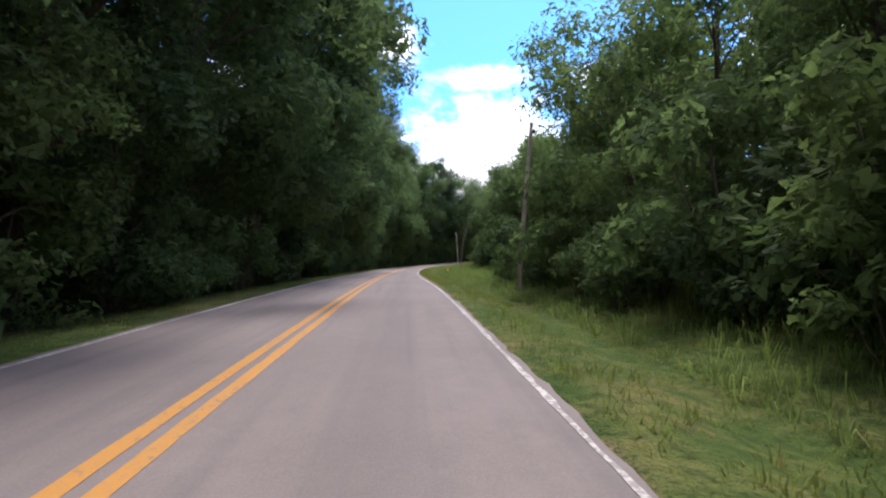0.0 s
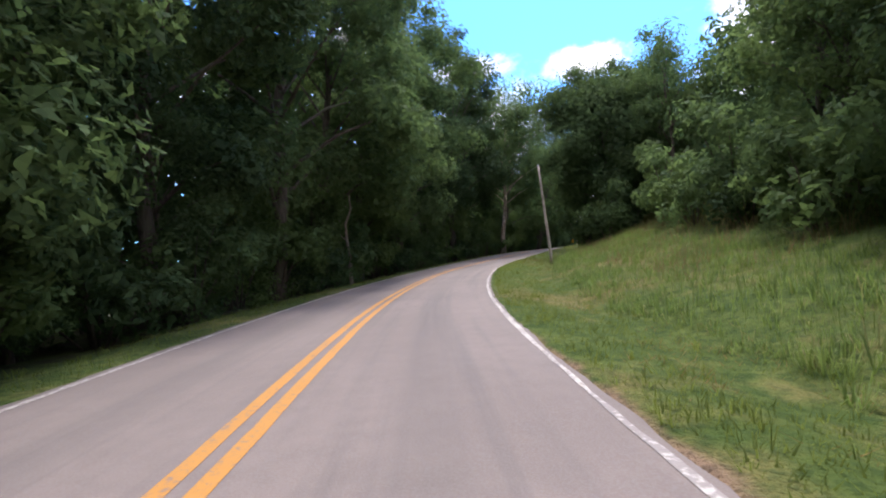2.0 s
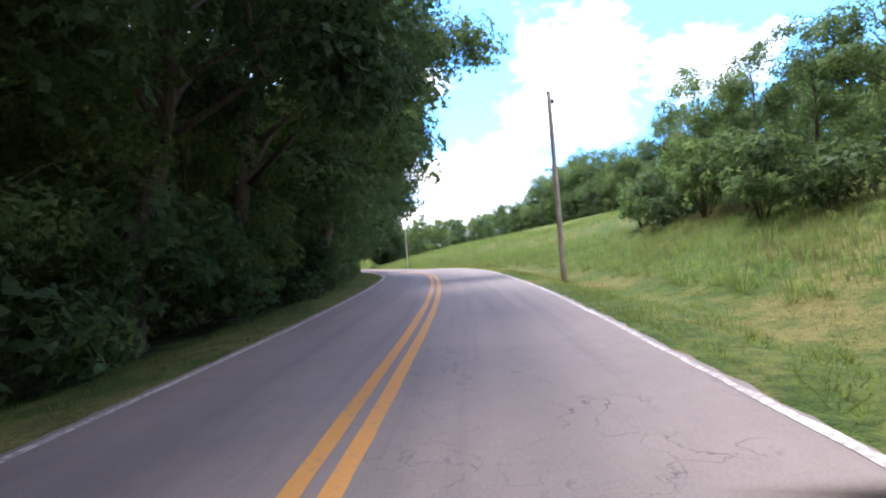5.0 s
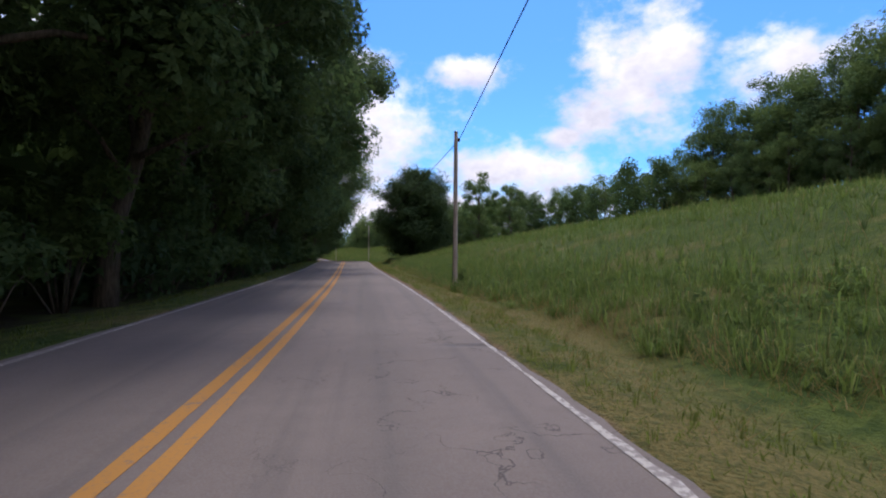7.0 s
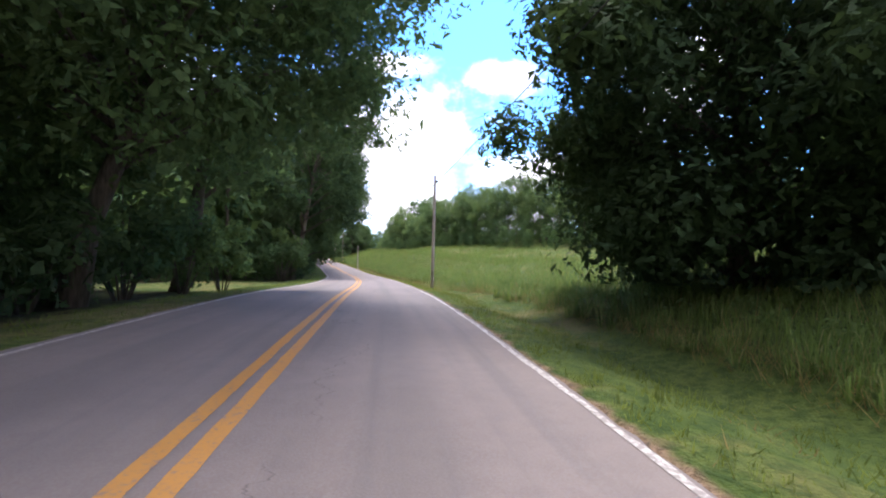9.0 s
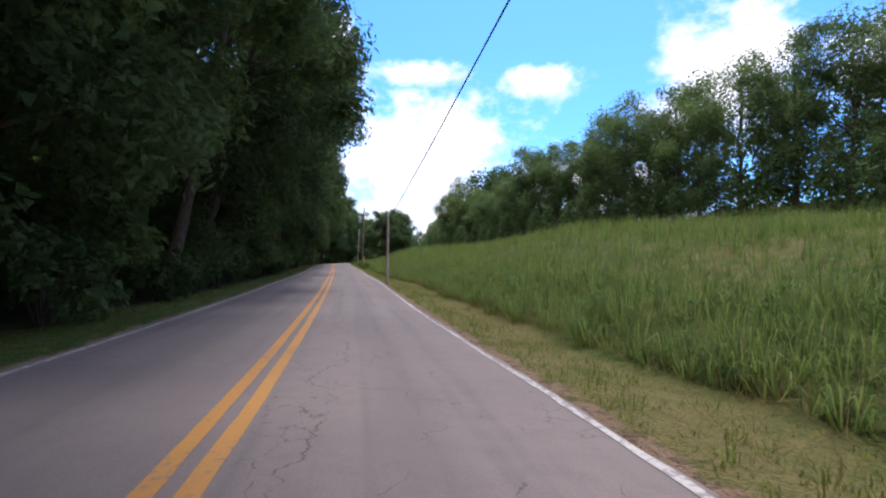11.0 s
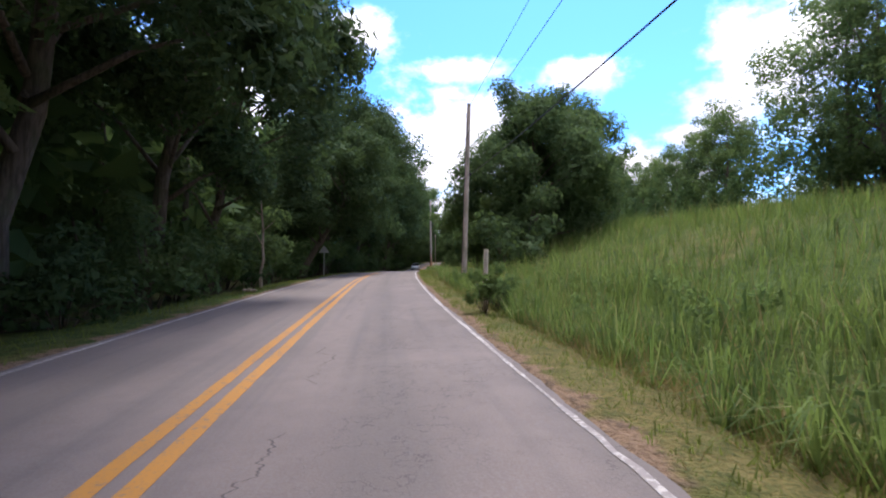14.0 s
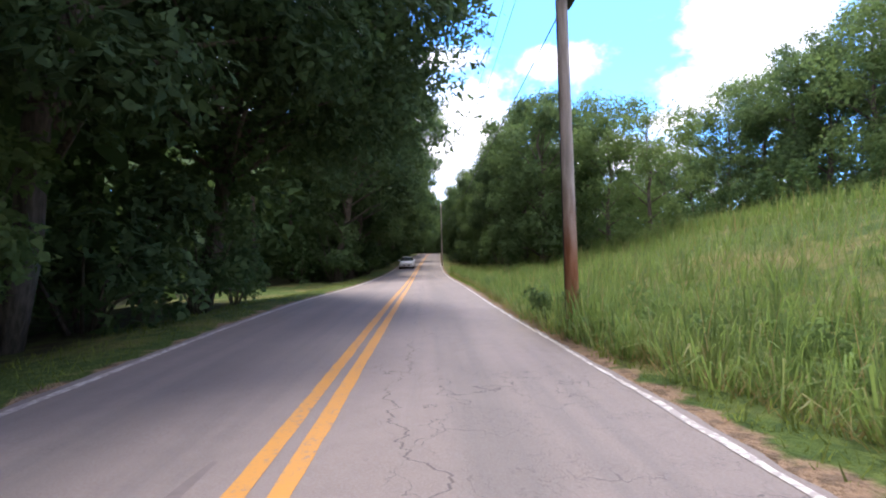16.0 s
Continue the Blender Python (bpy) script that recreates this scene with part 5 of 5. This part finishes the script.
def grass():
    r = np.random.RandomState(77)

    def patchy(s, u, size, seed):
        x, y = at_station(s, u)
        return wobble(x, y, size, seed)

    s, u = scatter(r, 200000, -4, 500, 0.12, 3.2, 1, 1.2)
    h = 0.11 * (1 + 0.55 * patchy(s, u, 1.1, 61))
    blades("mown_grass", r, s, u, np.maximum(h, 0.03), 0.010, 0.8, M_BLADE, "short mown grass of the verge")
    s, u = scatter(r, 130000, -4, 500, 0.06, 3.2, 1)
    keep = patchy(s, u, 6.0, 8) + patchy(s, u, 1.3, 9) + np.interp(s, (0, 150, 200, 244, 256, 285, 300, 412, 435), (-0.7, -0.4, 0.5, 0.5, -0.5, -0.5, 0.5, 0.5, -0.35)) > 0.08
    e = u - wr_at(s)
    keep &= (e > 0.75 + 0.3 * patchy(s, u * 0, 3.0, 94)) | (r.rand(len(s)) < 0.25)
    blades("cut_hay", r, s[keep], u[keep], 0.13, 0.008, 1.7, M_HAY, "dry cut grass lying on the verge")
    s, u = scatter(r, 55000, -4, 500, 0.1, 2.6, -1)
    blades("mown_grass", r, s, u, 0.14, 0.010, 0.7, M_BLADE, "short grass between the road and the wood")
    start_s = (-4, 38, 70, 100, 170, 200, 214, 221, 228, 240, 252, 258, 280, 290, 300, 345, 365, 375, 379, 385, 412, 424, 430, 441, 449, 457, 463, 470, 480, 540)
    start_u = (2.2, 2.2, 2.6, 3.6, 3.2, 3.0, 2.6, 1.85, 2.3, 2.5, 2.5, 3.0, 3.2, 2.4, 2.6, 2.7, 1.9, 1.3, 0.4, 1.3, 1.4, 1.15, 4.6, 4.6, 1.4, 1.0, 0.12, 0.4, 0.8, 0.8)
    # the front of the tall grass, where it stands as a wall beside the mown strip
    for name, n, s0, s1, hi, width in (("tall_grass", 30000, 300, 505, 3.0, 0.0050), ("tall_grass", 20000, 178, 300, 3.0, 0.0055), ("rough_grass", 40000, -4, 178, 5.0, 0.006)):
        s, u = scatter(r, n, s0, s1, 0.0, hi, 1, 1.3)
        front = (0.28 * patchy(s, u * 0, 2.6, 71) + 0.15 * patchy(s, u * 0, 0.8, 72)) * smooth(0.0, 1.5, np.interp(s, start_s, start_u))
        u = u + np.interp(s, start_s, start_u) + front
        h = np.interp(s, (-4, 60, 80, 100, 170, 190, 300, 330, 540), (0.42, 0.42, 0.36, 0.45, 0.50, 0.55, 0.62, 0.9, 1.05))
        h = h * (1 + 0.28 * patchy(s, u, 2.8, 73) + 0.06 * patchy(s, u, 0.9, 74)) * (0.7 + 0.45 * r.rand(n))
        back = u - wr_at(s) - 0.15 - np.interp(s, start_s, start_u)
        h = h * np.where(s < 368, 0.5 + 0.5 * smooth(0.0, 1.3, back), 1.0)
        blades(name, r, s, u, h, width, 0.7, M_TALL, "tall green meadow grass with bent tips on the bank", True)
    s, u = scatter(r, 130000, -4, 520, 2.6, 12.0, 1, 1.3)
    u = u + np.interp(s, start_s, start_u)
    h = 0.8 * np.interp(s, (38, 60, 100, 170, 190, 300, 330, 540), (0.38, 0.38, 0.4, 0.4, 0.55, 0.65, 1.0, 1.1)) * (1 + 0.28 * patchy(s, u, 3.2, 75))
    blades("tall_grass", r, s, u, h, 0.010, 0.6, M_TALL, "tall green meadow grass on the bank")
    s, u = scatter(r, 100000, 38, 540, 11.0, 44.0, 1, 1.4)
    h = np.interp(s, (38, 300, 330, 540), (0.35, 0.4, 0.7, 0.75)) * (1 + 0.2 * patchy(s, u, 3.5, 76))
    blades("meadow_grass", r, s, u, h, 0.022, 0.5, M_TALL, "tall green grass higher up the meadow")
    s, u = scatter(r, 15000, 170, 520, 0.1, 18.0, 1, 1.6)
    u = u + np.interp(s, start_s, start_u)
    h = np.interp(s, (45, 300, 330, 540), (0.6, 0.75, 1.15, 1.25))
    blades("seed_heads", r, s, u, h, 0.007, 0.35, M_HAY, "pale seed stalks among the tall grass")
    s, u = scatter(r, 24000, 70, 165, 4.5, 13.0, 1, 1.0)
    keep = patchy(s, u, 5.0, 81) + np.interp(s, (25, 60, 90, 130, 165), (0.2, 0.0, 0.5, 0.6, 0.2)) > 0.25
    blades("russet_grass", r, s[keep], u[keep], 0.55, 0.010, 0.4, M_RUSSET, "russet seeding grass on the bank")
    s, u = scatter(r, 26000, 180, 500, -0.3, 0.4, 1)
    u = u + np.interp(s, start_s, start_u)
    blades("dry_stalks", r, s, u, 0.40, 0.006, 1.0, M_HAY, "dry stalks at the foot of the tall grass")
    # arching clumps at the front of the tall grass and low ones along the mown strip
    for s0, s1, n, hi, tall, wide in ((300, 505, 9000, 3.6, 0.95, 0.0085), (178, 300, 4600, 3.6, 0.62, 0.0075), (-4, 178, 5200, 5.0, 0.46, 0.0065)):
        s, u = scatter(r, n, s0, s1, -0.15, hi, 1, 1.4)
        u = u + np.interp(s, start_s, start_u) + 0.28 * patchy(s, u * 0, 2.6, 71) * smooth(0.0, 1.5, np.interp(s, start_s, start_u))
        keep = patchy(s, u, 2.2, 91) > -0.6
        s, u = s[keep], u[keep]
        h = tall * (0.7 + 0.55 * r.rand(len(s))) * (1 + 0.3 * patchy(s, u, 3.0, 92) + 0.18 * patchy(s, u, 1.1, 96))
        h = h * np.interp(s, (60, 80, 100, 170, 190), (1, 0.85, 1.1, 1.1, 1))
        tufts("grass_clump", r, s, u, h, 11, wide, 1.7, M_CLUMP, "arching clumps of tall green meadow grass")
    s, u = scatter(r, 9000, 178, 520, 3.2, 20.0, 1, 1.5)
    u = u + np.interp(s, start_s, start_u)
    h = np.interp(s, (178, 300, 330, 520), (0.62, 0.65, 1.0, 1.05)) * (1 + 0.3 * patchy(s, u, 4.0, 95)) * (0.7 + 0.5 * r.rand(len(s)))
    tufts("grass_clump", r, s, u, h, 6, 0.013, 1.4, M_CLUMP, "arching clumps of tall grass higher up the meadow")
    s, u = scatter(r, 13000, -4, 500, 0.10, 2.3, 1, 1.3)
    keep = patchy(s, u, 2.4, 93) + 0.5 * patchy(s, u, 0.9, 97) > -0.25 + 0.25 * (u - wr_at(s))
    tufts("verge_clump", r, s[keep], u[keep], 0.10 + 0.16 * r.rand(keep.sum()), 8, 0.0050, 1.1, M_BLADE, "low green clumps along the edge of the road")
    # broad-leaved weeds, in clumps along the front of the tall grass
    s, u = scatter(r, 800, 170, 500, 0.0, 3.0, 1)
    u = u + np.interp(s, start_s, start_u)
    cx, cy = at_station(s, u)
    cs = np.stack([cx, cy, ground_z(s, u) + np.interp(s, (60, 300, 330), (0.15, 0.3, 0.55))], 1)
    v, f = leaves(r, cs, 0.14 + 0.24 * r.rand(len(cs)), 40000, 0.11, three=True)
    tagged(part("weeds", arrays("weeds", v, f), M_LEAF_LIGHT), "broad-leaved weeds among the tall grass", "weeds", kind="stuff")


grass()


# ---------------------------------------------------------------- marks on the road
def tyre_mark(points):
    """A dark rubber streak lying on the asphalt: stations and distances along it."""
    st = np.arange(points[0][0], points[-1][0], 0.25)
    uu = np.interp(st, [p[0] for p in points], [p[1] for p in points])
    for _ in range(30):
        uu[1:-1] = (uu[:-2] + 2 * uu[1:-1] + uu[2:]) / 4
    return st, uu


M_MARK = plain("tyre rubber streak", (0.142, 0.112, 0.108), 0.8, 0, 0.3, 9.0)
for points in (((437, 1.5), (441, 1.75), (445, 1.55), (449, 0.95), (455, 0.3)), ((441, -1.9), (446, -1.3), (452, -0.8), (458, -0.4)), ((332, -1.6), (352, -1.7), (372, -1.65))):
    st, uu = tyre_mark(points)
    half = lambda q: 0.085 * np.sqrt(np.clip(np.minimum(q - st[0], st[-1] - q) / 3.0, 0.002, 1))
    strip("tyre_mark", lambda q: [np.interp(q, st, uu) - half(q) * (1 + rag(q, 51, 0.2)), np.interp(q, st, uu) + half(q) * (1 + rag(q, 53, 0.2))], st[0], st[-1], 0.25, 0.003, M_MARK,
          "dark tyre mark on the asphalt", "road marking")
